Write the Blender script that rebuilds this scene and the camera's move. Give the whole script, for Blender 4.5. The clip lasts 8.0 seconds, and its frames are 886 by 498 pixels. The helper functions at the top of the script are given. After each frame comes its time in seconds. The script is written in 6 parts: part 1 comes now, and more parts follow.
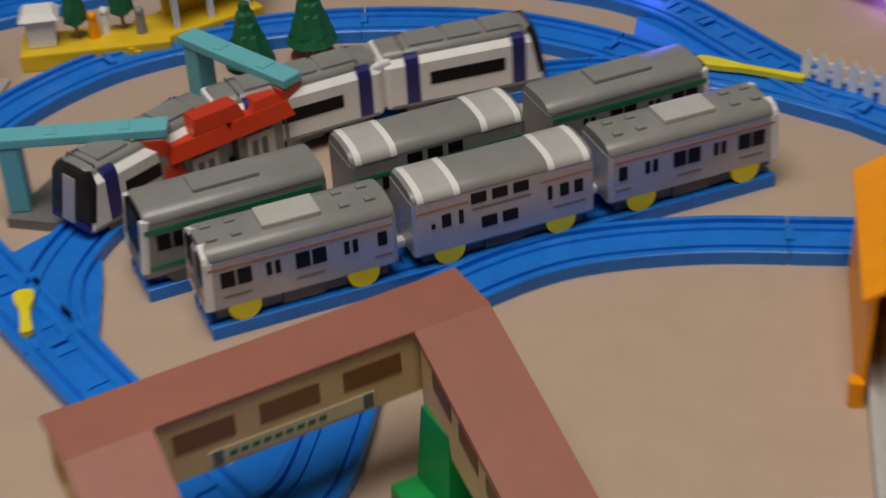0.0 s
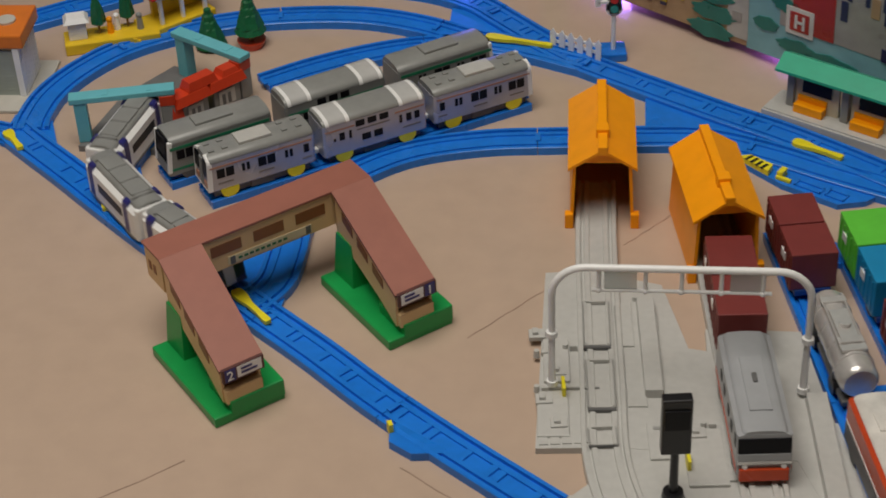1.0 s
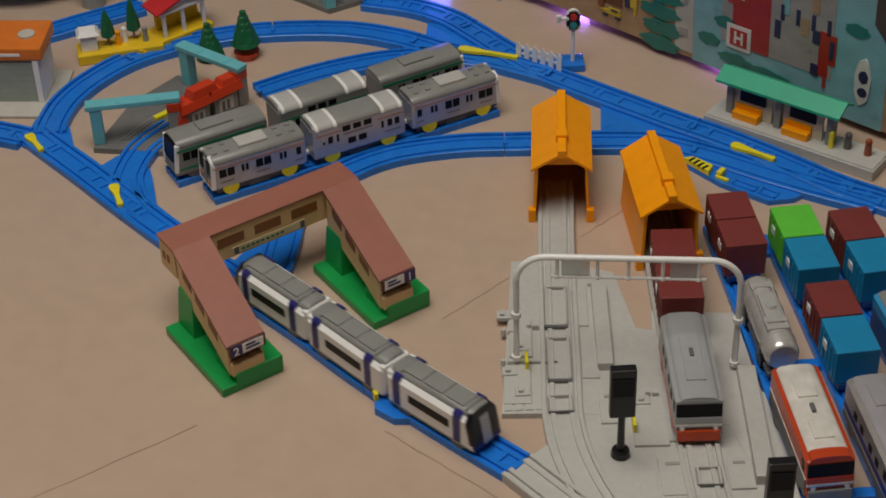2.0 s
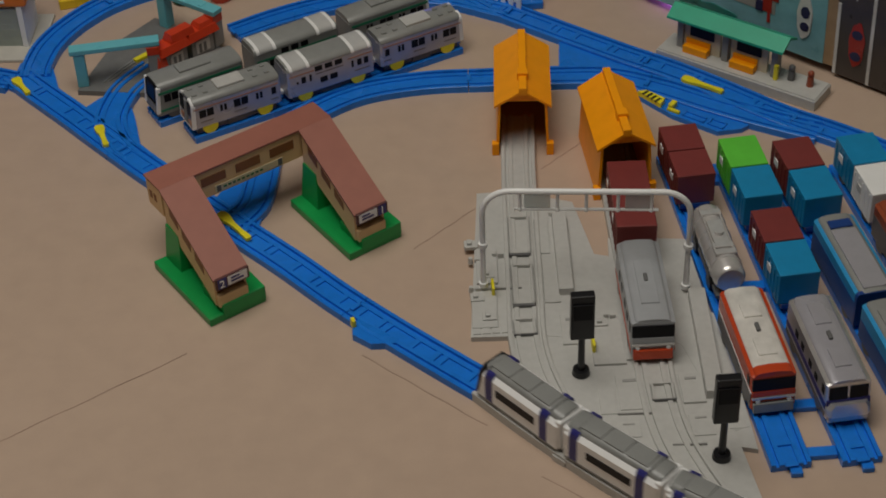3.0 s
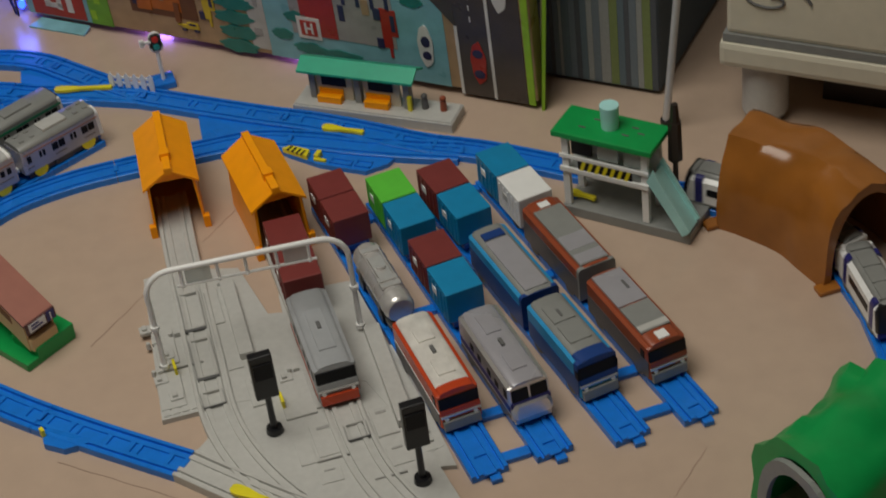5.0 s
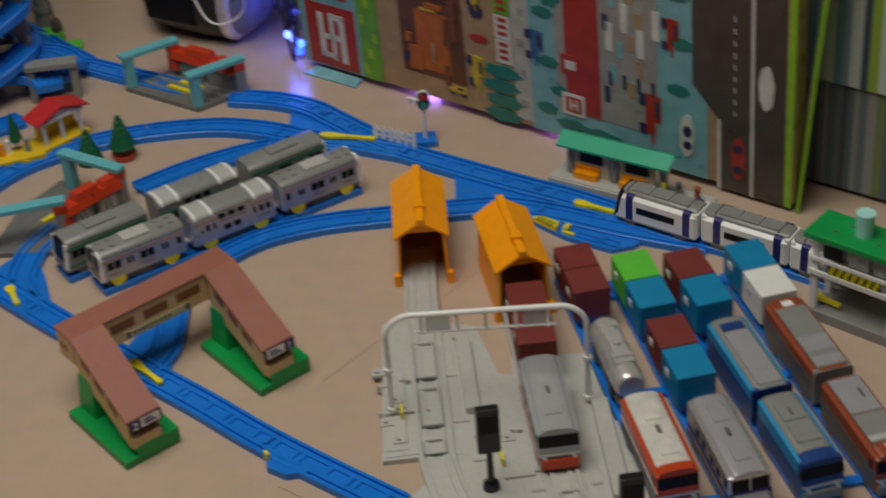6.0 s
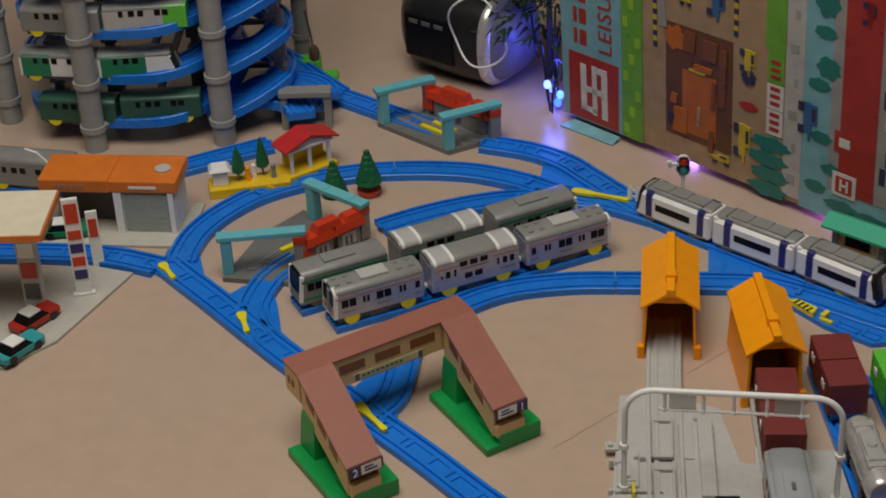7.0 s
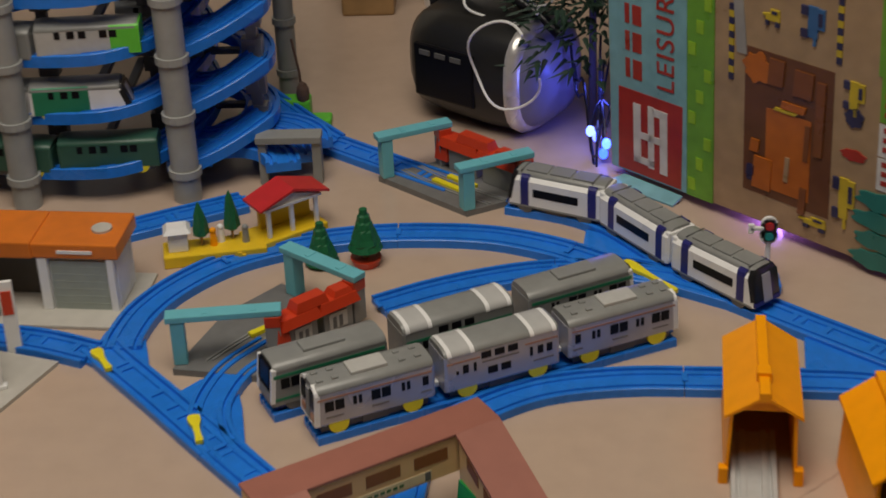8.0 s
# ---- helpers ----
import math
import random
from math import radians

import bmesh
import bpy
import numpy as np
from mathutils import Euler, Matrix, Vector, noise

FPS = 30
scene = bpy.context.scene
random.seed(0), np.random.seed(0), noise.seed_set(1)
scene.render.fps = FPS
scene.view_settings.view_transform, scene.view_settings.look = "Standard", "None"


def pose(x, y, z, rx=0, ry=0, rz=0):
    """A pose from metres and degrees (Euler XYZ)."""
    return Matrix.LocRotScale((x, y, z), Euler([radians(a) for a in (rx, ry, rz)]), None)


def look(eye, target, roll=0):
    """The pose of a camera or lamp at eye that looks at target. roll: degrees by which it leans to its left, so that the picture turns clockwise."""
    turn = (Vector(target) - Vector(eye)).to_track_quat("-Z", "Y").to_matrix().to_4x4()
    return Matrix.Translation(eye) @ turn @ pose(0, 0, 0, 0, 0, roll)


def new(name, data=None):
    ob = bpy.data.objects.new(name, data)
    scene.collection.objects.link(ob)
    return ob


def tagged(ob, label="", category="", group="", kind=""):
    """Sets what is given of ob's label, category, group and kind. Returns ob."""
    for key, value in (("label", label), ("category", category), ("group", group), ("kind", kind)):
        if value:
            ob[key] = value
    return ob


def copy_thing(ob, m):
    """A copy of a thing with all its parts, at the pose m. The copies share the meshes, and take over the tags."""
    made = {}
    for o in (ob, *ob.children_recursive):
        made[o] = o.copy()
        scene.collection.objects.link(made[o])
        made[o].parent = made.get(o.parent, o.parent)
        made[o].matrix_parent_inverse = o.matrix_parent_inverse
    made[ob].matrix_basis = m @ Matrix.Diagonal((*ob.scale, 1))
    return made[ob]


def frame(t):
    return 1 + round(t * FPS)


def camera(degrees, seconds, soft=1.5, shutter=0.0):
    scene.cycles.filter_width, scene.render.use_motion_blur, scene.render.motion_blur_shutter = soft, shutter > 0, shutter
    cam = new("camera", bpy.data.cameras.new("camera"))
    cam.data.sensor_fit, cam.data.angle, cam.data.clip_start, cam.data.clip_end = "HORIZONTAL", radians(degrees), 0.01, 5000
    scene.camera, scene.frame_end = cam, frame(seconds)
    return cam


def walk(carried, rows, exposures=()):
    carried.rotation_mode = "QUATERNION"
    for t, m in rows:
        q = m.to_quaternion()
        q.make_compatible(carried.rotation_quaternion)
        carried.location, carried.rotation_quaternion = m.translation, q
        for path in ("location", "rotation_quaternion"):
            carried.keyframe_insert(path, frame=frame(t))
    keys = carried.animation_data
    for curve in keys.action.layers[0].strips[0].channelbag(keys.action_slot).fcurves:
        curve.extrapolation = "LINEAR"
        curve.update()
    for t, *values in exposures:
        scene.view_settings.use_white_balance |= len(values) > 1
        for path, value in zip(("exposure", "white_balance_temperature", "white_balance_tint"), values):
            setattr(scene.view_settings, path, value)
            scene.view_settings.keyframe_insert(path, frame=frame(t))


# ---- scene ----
cam = camera(27.5, 8.0, soft=1.7, shutter=0.35)
PATH = [
    (0, (-0.0377, 0.6318, 0.5978), (-0.1128, 1.4539, 0.0335), -3.51),
    (0.5, (-0.0257, 0.1861, 0.8797), (-0.0646, 1.0006, 0.3008), -2.97),
    (1, (-0.0147, -0.0256, 1.0011), (-0.0166, 0.7794, 0.4079), -2.80),
    (1.5, (-0.0194, -0.1119, 1.0650), (-0.0125, 0.6926, 0.4711), -2.49),
    (1.7, (-0.0199, -0.1501, 1.0929), (-0.0101, 0.6542, 0.4989), -2.37),
    (3, (-0.0310, -0.2824, 1.2287), (0.0012, 0.4865, 0.5901), -2.30),
    (3.5, (-0.0050, -0.2861, 1.2346), (0.0654, 0.4694, 0.5833), -3.80),
    (4, (-0.0009, -0.2891, 1.2262), (0.1644, 0.4391, 0.5611), -5.69),
    (4.2, (0.0292, -0.2851, 1.2248), (0.2141, 0.4383, 0.5596), -7.43),
    (5.3, (0.0190, -0.3337, 1.2448), (0.1943, 0.4418, 0.6382), -6.64),
    (5.5, (0.0088, -0.3342, 1.2383), (0.1631, 0.4497, 0.6369), -6.38),
    (6, (-0.0048, -0.3561, 1.2225), (0.0726, 0.4655, 0.6577), -4.49),
    (6.5, (-0.0252, -0.3458, 1.2195), (-0.0253, 0.4922, 0.6739), -3.26),
    (7, (-0.0343, -0.2745, 1.1754), (-0.0739, 0.5710, 0.6431), -2.83),
    (7.5, (-0.0387, -0.1696, 1.1116), (-0.0854, 0.6862, 0.5964), -2.59),
    (8, (-0.0568, 0.1445, 0.9133), (-0.1029, 1.0138, 0.4211), -2.46),
]
walk(cam, [(t, look(eye, target, roll)) for t, eye, target, roll in PATH],
     [(0, -0.50, 6500, 11), (0.5, -0.36, 6500, 11), (1, -0.53, 6500, 10), (1.5, -0.57, 6600, 10), (3, -1.04, 6450, 9), (3.5, -1.03, 6450, 8), (4.2, -0.93, 6450, 8), (5.5, -0.77, 6450, 6), (6.5, -0.80, 6500, 7.5), (7, -0.67, 6500, 9), (7.5, -0.64, 6700, 10), (8, -0.63, 6850, 11)])

# ---- light ----
world = bpy.data.worlds.new("room_world")
scene.world = world
world.use_nodes = True
world.node_tree.nodes["Background"].inputs[0].default_value = (0.88, 0.88, 0.88, 1)
world.node_tree.nodes["Background"].inputs[1].default_value = 0.06
scene.view_settings.exposure = 0.0


def lamp(name, kind, energy, m, color=(1, 1, 1), size=1.0):
    data = bpy.data.lights.new(name, kind)
    data.energy, data.color = energy, color
    if kind == "AREA":
        data.shape, data.size = "DISK", size
    else:
        data.shadow_soft_size = size
    ob = new(name, data)
    ob.matrix_world = m
    return ob


lamp("ceiling_lamp_light", "AREA", 56, look((-0.34, 0.90, 2.32), (-0.34, 0.90, 0)), (1.0, 0.95, 0.865), 1.6)
lamp("string_light_violet", "POINT", 0.22, pose(0.20, 1.80, 0.012), (0.30, 0.16, 1.0), 0.01)
lamp("string_light_purple", "POINT", 0.10, pose(0.36, 1.65, 0.012), (0.35, 0.16, 1.0), 0.01)
lamp("string_light_tree", "POINT", 0.32, pose(0.022, 1.985, 0.075), (0.08, 0.11, 1.0), 0.01)
lamp("string_light_blue", "POINT", 0.08, pose(0.035, 1.935, 0.05), (0.15, 0.2, 1.0), 0.01)

# ---- materials ----
MATS = {}


def mat(name, color, rough=0.4, metal=0.0, var=0.12, grain=60.0, bump=0.08, big=6.0, emit=0.0, alpha=1.0, spec=0.5):
    """A material with two scales of variation in colour, uneven gloss and fine relief."""
    if name in MATS:
        return MATS[name]
    m = bpy.data.materials.new(name)
    m.use_nodes = True
    nt = m.node_tree
    b = nt.nodes["Principled BSDF"]
    tc = nt.nodes.new("ShaderNodeTexCoord")
    n1 = nt.nodes.new("ShaderNodeTexNoise")
    n1.inputs["Scale"].default_value, n1.inputs["Detail"].default_value = grain, 5
    n2 = nt.nodes.new("ShaderNodeTexNoise")
    n2.inputs["Scale"].default_value, n2.inputs["Detail"].default_value = big, 3
    for n in (n1, n2):
        nt.links.new(tc.outputs["Object"], n.inputs["Vector"])
    add = nt.nodes.new("ShaderNodeMath")
    add.operation = "ADD"
    nt.links.new(n1.outputs["Fac"], add.inputs[0])
    nt.links.new(n2.outputs["Fac"], add.inputs[1])
    ramp = nt.nodes.new("ShaderNodeMapRange")
    ramp.inputs[1].default_value, ramp.inputs[2].default_value = 0.6, 1.4
    ramp.inputs[3].default_value, ramp.inputs[4].default_value = 1 - var, 1 + var
    nt.links.new(add.outputs[0], ramp.inputs[0])
    mix = nt.nodes.new("ShaderNodeVectorMath")
    mix.operation = "SCALE"
    mix.inputs[0].default_value = color
    nt.links.new(ramp.outputs[0], mix.inputs["Scale"])
    nt.links.new(mix.outputs[0], b.inputs["Base Color"])
    rr = nt.nodes.new("ShaderNodeMapRange")
    rr.inputs[3].default_value, rr.inputs[4].default_value = max(0.03, rough - 0.1), min(1, rough + 0.12)
    nt.links.new(n2.outputs["Fac"], rr.inputs[0])
    nt.links.new(rr.outputs[0], b.inputs["Roughness"])
    b.inputs["Metallic"].default_value = metal
    b.inputs["Specular IOR Level"].default_value = spec
    if bump:
        bp = nt.nodes.new("ShaderNodeBump")
        bp.inputs["Strength"].default_value, bp.inputs["Distance"].default_value = bump, 0.001
        nt.links.new(n1.outputs["Fac"], bp.inputs["Height"])
        nt.links.new(bp.outputs[0], b.inputs["Normal"])
    if emit:
        b.inputs["Emission Color"].default_value = (*color, 1)
        b.inputs["Emission Strength"].default_value = emit
    if alpha < 1:
        b.inputs["Alpha"].default_value = alpha
        b.inputs["Transmission Weight"].default_value = 0.5
    MATS[name] = m
    return m


BLUE = mat("blue_plastic", (0.012, 0.19, 0.72), 0.28, var=0.16, grain=90, big=9)
BLUE2 = mat("sky_blue_plastic", (0.03, 0.26, 0.72), 0.38, var=0.14)
DKBLUE = mat("dark_blue_plastic", (0.012, 0.05, 0.22), 0.4)
WHITE = mat("white_plastic", (0.86, 0.86, 0.85), 0.28, var=0.06)
GREY = mat("grey_plastic", (0.25, 0.255, 0.245), 0.45)
DKGREY = mat("dark_grey_plastic", (0.12, 0.12, 0.12), 0.5)
LTGREY = mat("pale_grey_plastic", (0.51, 0.505, 0.48), 0.34, var=0.09, grain=130)
SILVER = mat("silver_paint", (0.45, 0.44, 0.48), 0.28, 0.3, var=0.1)
SILVER2 = mat("shiny_silver_paint", (0.70, 0.68, 0.66), 0.24, 0.5, var=0.12, grain=120)
ROOFGREY = mat("roof_grey_plastic", (0.255, 0.26, 0.25), 0.33, var=0.16)
NAVY = mat("navy_paint", (0.025, 0.025, 0.17), 0.35)
BLACK = mat("black_plastic", (0.012, 0.012, 0.014), 0.3)
GLASSBLACK = mat("dark_window", (0.006, 0.006, 0.008), 0.35, spec=0.2, bump=0)
YELLOW = mat("yellow_plastic", (0.82, 0.71, 0.02), 0.4)
STNYELLOW = mat("station_yellow_plastic", (0.82, 0.55, 0.02), 0.4)
ORANGE = mat("orange_plastic", (0.98, 0.36, 0.004), 0.40, var=0.08, spec=0.25)
ROOFORANGE = mat("roof_orange_plastic", (0.72, 0.19, 0.02), 0.4)
RED = mat("red_plastic", (0.60, 0.050, 0.015), 0.32)
BROWNRED = mat("container_brown_red", (0.20, 0.035, 0.032), 0.42)
BRIDGEROOF = mat("bridge_roof_brown", (0.33, 0.125, 0.090), 0.48, var=0.09)
CREAM = mat("cream_plastic", (0.72, 0.49, 0.25), 0.45, var=0.06)
GREEN = mat("green_plastic", (0.008, 0.31, 0.07), 0.35)
LIME = mat("lime_plastic", (0.12, 0.58, 0.05), 0.4)
TREEGREEN = mat("tree_green_plastic", (0.01, 0.13, 0.05), 0.4, var=0.25, grain=200)
TURQ = mat("turquoise_plastic", (0.15, 0.50, 0.57), 0.4, var=0.06)
ROOFTURQ = mat("sea_green_plastic", (0.02, 0.40, 0.24), 0.35)
CYAN = mat("cyan_plastic", (0.009, 0.24, 0.48), 0.40)
LTBLUE = mat("light_blue_plastic", (0.03, 0.30, 0.60), 0.35)
BRICKRED = mat("loco_red_paint", (0.52, 0.062, 0.018), 0.25)
RUST = mat("loco_brown_red", (0.30, 0.065, 0.025), 0.32)
BROWN = mat("tunnel_brown_plastic", (0.33, 0.12, 0.02), 0.22, var=0.25, grain=25)
STRIPEGREEN = mat("green_stripe_paint", (0.02, 0.22, 0.11), 0.4)
STRIPEORANGE = mat("orange_stripe_paint", (0.42, 0.21, 0.13), 0.4)
LINEGREY = mat("grey_line_paint", (0.20, 0.18, 0.17), 0.45)
MILKY = mat("milky_clear_plastic", (0.72, 0.78, 0.76), 0.2, alpha=0.75)
WOOD = mat("post_wood", (0.32, 0.19, 0.08), 0.5, grain=30, var=0.3)
WALLPAINT = mat("wall_paint", (0.26, 0.225, 0.18), 0.8, grain=40, var=0.06)
CEILPAINT = mat("ceiling_paint", (0.42, 0.395, 0.36), 0.9, grain=40, var=0.05)
ENGGREY = mat("engine_grey_paint", (0.36, 0.37, 0.385), 0.32)
PALETURQ = mat("pale_turquoise_plastic", (0.42, 0.76, 0.75), 0.3)
# cream roof, brightness raised to hold the speckled highlights
CREAMROOF = mat("bright_cream_roof", (0.76, 0.73, 0.68), 0.16, 0.1, var=0.24, grain=70, bump=0.6)
PALEROOF = mat("pale_roof_panel", (0.48, 0.48, 0.47), 0.3, var=0.12)
CHROME = mat("chrome_plating", (0.72, 0.70, 0.68), 0.30, 0.75, var=0.15)
SLABGREY = mat("slab_grey", (0.50, 0.48, 0.43), 0.6)
FLOORM = mat("floor_vinyl", (0.515, 0.386, 0.297), 0.20, var=0.06, grain=35, bump=0.05, big=2.5)
SEAM = mat("seam_dark", (0.36, 0.25, 0.19), 0.7, var=0.4, grain=30)

# ---- shaping ----


def box(bm, x0, x1, y0, y1, z0, z1, bev=0.0, m=None):
    """A box, bevelled where bev is given, moved by m."""
    mat4 = Matrix.Translation(((x0 + x1) / 2, (y0 + y1) / 2, (z0 + z1) / 2)) @ Matrix.Diagonal((x1 - x0, y1 - y0, z1 - z0, 1))
    r = bmesh.ops.create_cube(bm, size=1, matrix=mat4)
    vs = r["verts"]
    if bev > 0:
        es = list({e for v in vs for e in v.link_edges})
        r = bmesh.ops.bevel(bm, geom=es, offset=bev, segments=2, affect="EDGES", profile=0.6)
        vs = list({v for f in r["faces"] for v in f.verts} | {v for v in vs if v.is_valid})
    if m is not None:
        bmesh.ops.transform(bm, matrix=m, verts=vs)
    return bm


def cyl(bm, p, q, r0, r1=None, seg=14):
    """A round bar from p to q."""
    p, q = Vector(p), Vector(q)
    d = q - p
    m = Matrix.Translation((p + q) / 2) @ d.to_track_quat("Z", "Y").to_matrix().to_4x4()
    bmesh.ops.create_cone(bm, cap_ends=True, segments=seg, radius1=r0, radius2=r0 if r1 is None else r1, depth=d.length, matrix=m)
    return bm


def ball(bm, c, r, sx=1, sy=1, sz=1, sub=2):
    bmesh.ops.create_icosphere(bm, subdivisions=sub, radius=r, matrix=Matrix.Translation(c) @ Matrix.Diagonal((sx, sy, sz, 1)))
    return bm


def loft(bm, rings, caps=True):
    """Skin through rings of equal count."""
    vs = [[bm.verts.new(p) for p in ring] for ring in rings]
    n = len(rings[0])
    for a, b in zip(vs, vs[1:]):
        for i in range(n):
            bm.faces.new((a[i], a[(i + 1) % n], b[(i + 1) % n], b[i]))
    if caps:
        bm.faces.new(vs[0][::-1])
        bm.faces.new(vs[-1])
    return bm


def prism(bm, poly, axis, a, b):
    """A polygon in the other two axes, drawn out along axis from a to b."""
    def at(u, v, w):
        return {"x": (w, u, v), "y": (u, w, v), "z": (u, v, w)}[axis]
    return loft(bm, [[at(u, v, a) for u, v in poly], [at(u, v, b) for u, v in poly]])


def B():
    return bmesh.new()


def part(name, bm, material, parent=None, label="", smooth=None, m=None):
    """One mesh object from bm, under parent."""
    bmesh.ops.recalc_face_normals(bm, faces=bm.faces)
    me = bpy.data.meshes.new(name)
    bm.to_mesh(me)
    bm.free()
    me.materials.append(material)
    if smooth:
        for p in me.polygons:
            p.use_smooth = True
        me.set_sharp_from_angle(angle=radians(smooth))
    ob = new(name, me)
    ob.parent = parent
    if m is not None:
        ob.matrix_basis = m
    if label:
        ob["label"] = label
    return ob


def thing(name, label, category, group="", m=None, kind=""):
    ob = tagged(new(name), label, category, group, kind)
    ob.empty_display_size = 0.02
    if m is not None:
        ob.matrix_basis = m
    return ob


def curve_points(P, n=10):
    """Points on a smooth line through P."""
    P = [Vector(p) for p in P]
    P = [2 * P[0] - P[1]] + P + [2 * P[-1] - P[-2]]
    out = []
    for i in range(1, len(P) - 2):
        a, b, c, d = P[i - 1:i + 3]
        for k in range(n):
            u = k / n
            out.append(0.5 * (2 * b + (c - a) * u + (2 * a - 5 * b + 4 * c - d) * u * u + (3 * b - a - 3 * c + d) * u ** 3))
    return out + [P[-2]]


def arc_lengths(C):
    out = [0.0]
    for a, b in zip(C, C[1:]):
        out.append(out[-1] + (b - a).length)
    return out


def along(C, S, s):
    """Place on the line C at arc length s."""
    s = min(max(s, S[0]), S[-1] - 1e-6)
    k = int(np.searchsorted(S, s, side="right")) - 1
    u = (s - S[k]) / (S[k + 1] - S[k])
    return C[k].lerp(C[k + 1], u)


def sweep(bm, C, profile, closed=False):
    """Draws profile (sideways, up) along C."""
    rings = []
    for i, p in enumerate(C):
        d = C[min(i + 1, len(C) - 1)] - C[max(i - 1, 0)]
        side = Vector((d.y, -d.x, 0)).normalized()
        rings.append([p + side * u + Vector((0, 0, w)) for u, w in profile])
    return loft(bm, rings)


def tube(bm, C, r, seg=8):
    """A round line of radius r along the points C."""
    rings = []
    up = Vector((0, 0, 1))
    for i, p in enumerate(C):
        d = (C[min(i + 1, len(C) - 1)] - C[max(i - 1, 0)]).normalized()
        s = d.cross(up)
        s = s.normalized() if s.length > 1e-4 else Vector((1, 0, 0))
        w = s.cross(d)
        rings.append([p + r * (math.cos(a) * s + math.sin(a) * w) for a in [2 * math.pi * k / seg for k in range(seg)]])
    return loft(bm, rings)


# ---- the room ----
def room():
    bm = B()
    box(bm, -3.2, 3.2, -2.6, 4.2, -0.05, 0)
    tagged(part("floor", bm, FLOORM), "pinkish beige vinyl floor with faint seams", "floor", kind="structure")
    for name, b in (("wall_north", (-3.2, 3.2, 4.2, 4.3)), ("wall_south", (-3.2, 3.2, -2.7, -2.6)), ("wall_west", (-3.3, -3.2, -2.7, 4.3)), ("wall_east", (3.2, 3.3, -2.7, 4.3))):
        bm = B()
        box(bm, *b, 0, 2.4)
        tagged(part(name, bm, WALLPAINT), "plain cream painted room wall", "wall", kind="structure")
    bm = B()
    box(bm, -3.3, 3.3, -2.7, 4.3, 2.4, 2.5)
    tagged(part("ceiling", bm, CEILPAINT), "plain off-white ceiling", "ceiling", kind="structure")
    light = thing("ceiling_light", "round white ceiling light, switched on", "light", m=pose(-0.34, 0.90, 2.4))
    bm = B()
    cyl(bm, (0, 0, -0.04), (0, 0, 0), 0.83, seg=48)
    part("frame", bm, WHITE, light)
    bm = B()
    cyl(bm, (0, 0, -0.058), (0, 0, -0.041), 0.80, seg=48)
    part("diffuser", bm, mat("lamp_diffuser", (1.0, 0.94, 0.85), 0.5, emit=1.15, bump=0), light, "glowing white diffuser")
    # seams of the vinyl
    for a, b in (((-0.45, 0.93), (-0.235, 1.06)), ((0.0, 1.20), (0.085, 1.275)), ((0.15, 1.325), (0.20, 1.37)), ((0.46, 0.74), (0.53, 0.80)), ((0.10, 0.86), (0.33, 0.655)), ((-0.06, 1.04), (0.055, 0.93))):
        bm = B()
        C = [Vector((a[0] + (b[0] - a[0]) * k / 12, a[1] + (b[1] - a[1]) * k / 12 + 0.0008 * math.sin(k * 1.7), 0)) for k in range(13)]
        sweep(bm, C, [(-0.0005, 0.0001), (-0.0005, 0.0004), (0.0005, 0.0004), (0.0005, 0.0001)])
        tagged(part("floor_seam", bm, SEAM), "thin dark seam in the vinyl floor", "seam", kind="structure")


room()

# ---- the tracks ----
ROUTE = [(.144, 1.645), (.10, 1.675), (.05, 1.692), (.0, 1.700), (-.05, 1.697), (-.10, 1.684), (-.15, 1.664), (-.2, 1.637), (-.25, 1.608), (-.295, 1.570), (-.325, 1.529), (-.338, 1.487), (-.339, 1.455), (-.328, 1.418), (-.305, 1.384)]
DIAGONAL = [(-.27, 1.342), (-.181, 1.239), (-.13, 1.182), (-.08, 1.122), (-.025, 1.062), (.03, 1.006), (.058, .978)]
YARD = [(.10, .925), (.15, .867), (.2, .815), (.25, .768), (.305, .728)]
EAST = [(.36, .697), (.42, .674), (.484, .660), (.54, .660), (.60, .672), (.66, .706), (.71, .757), (.745, .82), (.765, .90), (.769, .976), (.757, 1.04), (.728, 1.10), (.687, 1.146), (.625, 1.214), (.560, 1.281), (.494, 1.343), (.434, 1.390), (.377, 1.446), (.326, 1.493), (.274, 1.534), (.210, 1.588)]
NORTH = [(.144, 1.645), (.118, 1.676), (.089, 1.714), (.062, 1.752), (.033, 1.790), (-.010, 1.822), (-.073, 1.847), (-.133, 1.886), (-.21, 1.945), (-.275, 1.996)]


def flat(P):
    return [Vector((x, y, 0)) for x, y in P]


TW, TH = 0.019, 0.0085


def rail_profile(h=TH):
    half = [(TW, 0.0), (TW, h - 0.0006), (TW - 0.0007, h), (TW - 0.0042, h), (TW - 0.0045, h - 0.0036), (TW - 0.0076, h - 0.0036), (TW - 0.0079, h - 0.0006), (0.0066, h - 0.0006), (0.0063, h - 0.0026)]
    return half + [(-u, w) for u, w in reversed(half)]


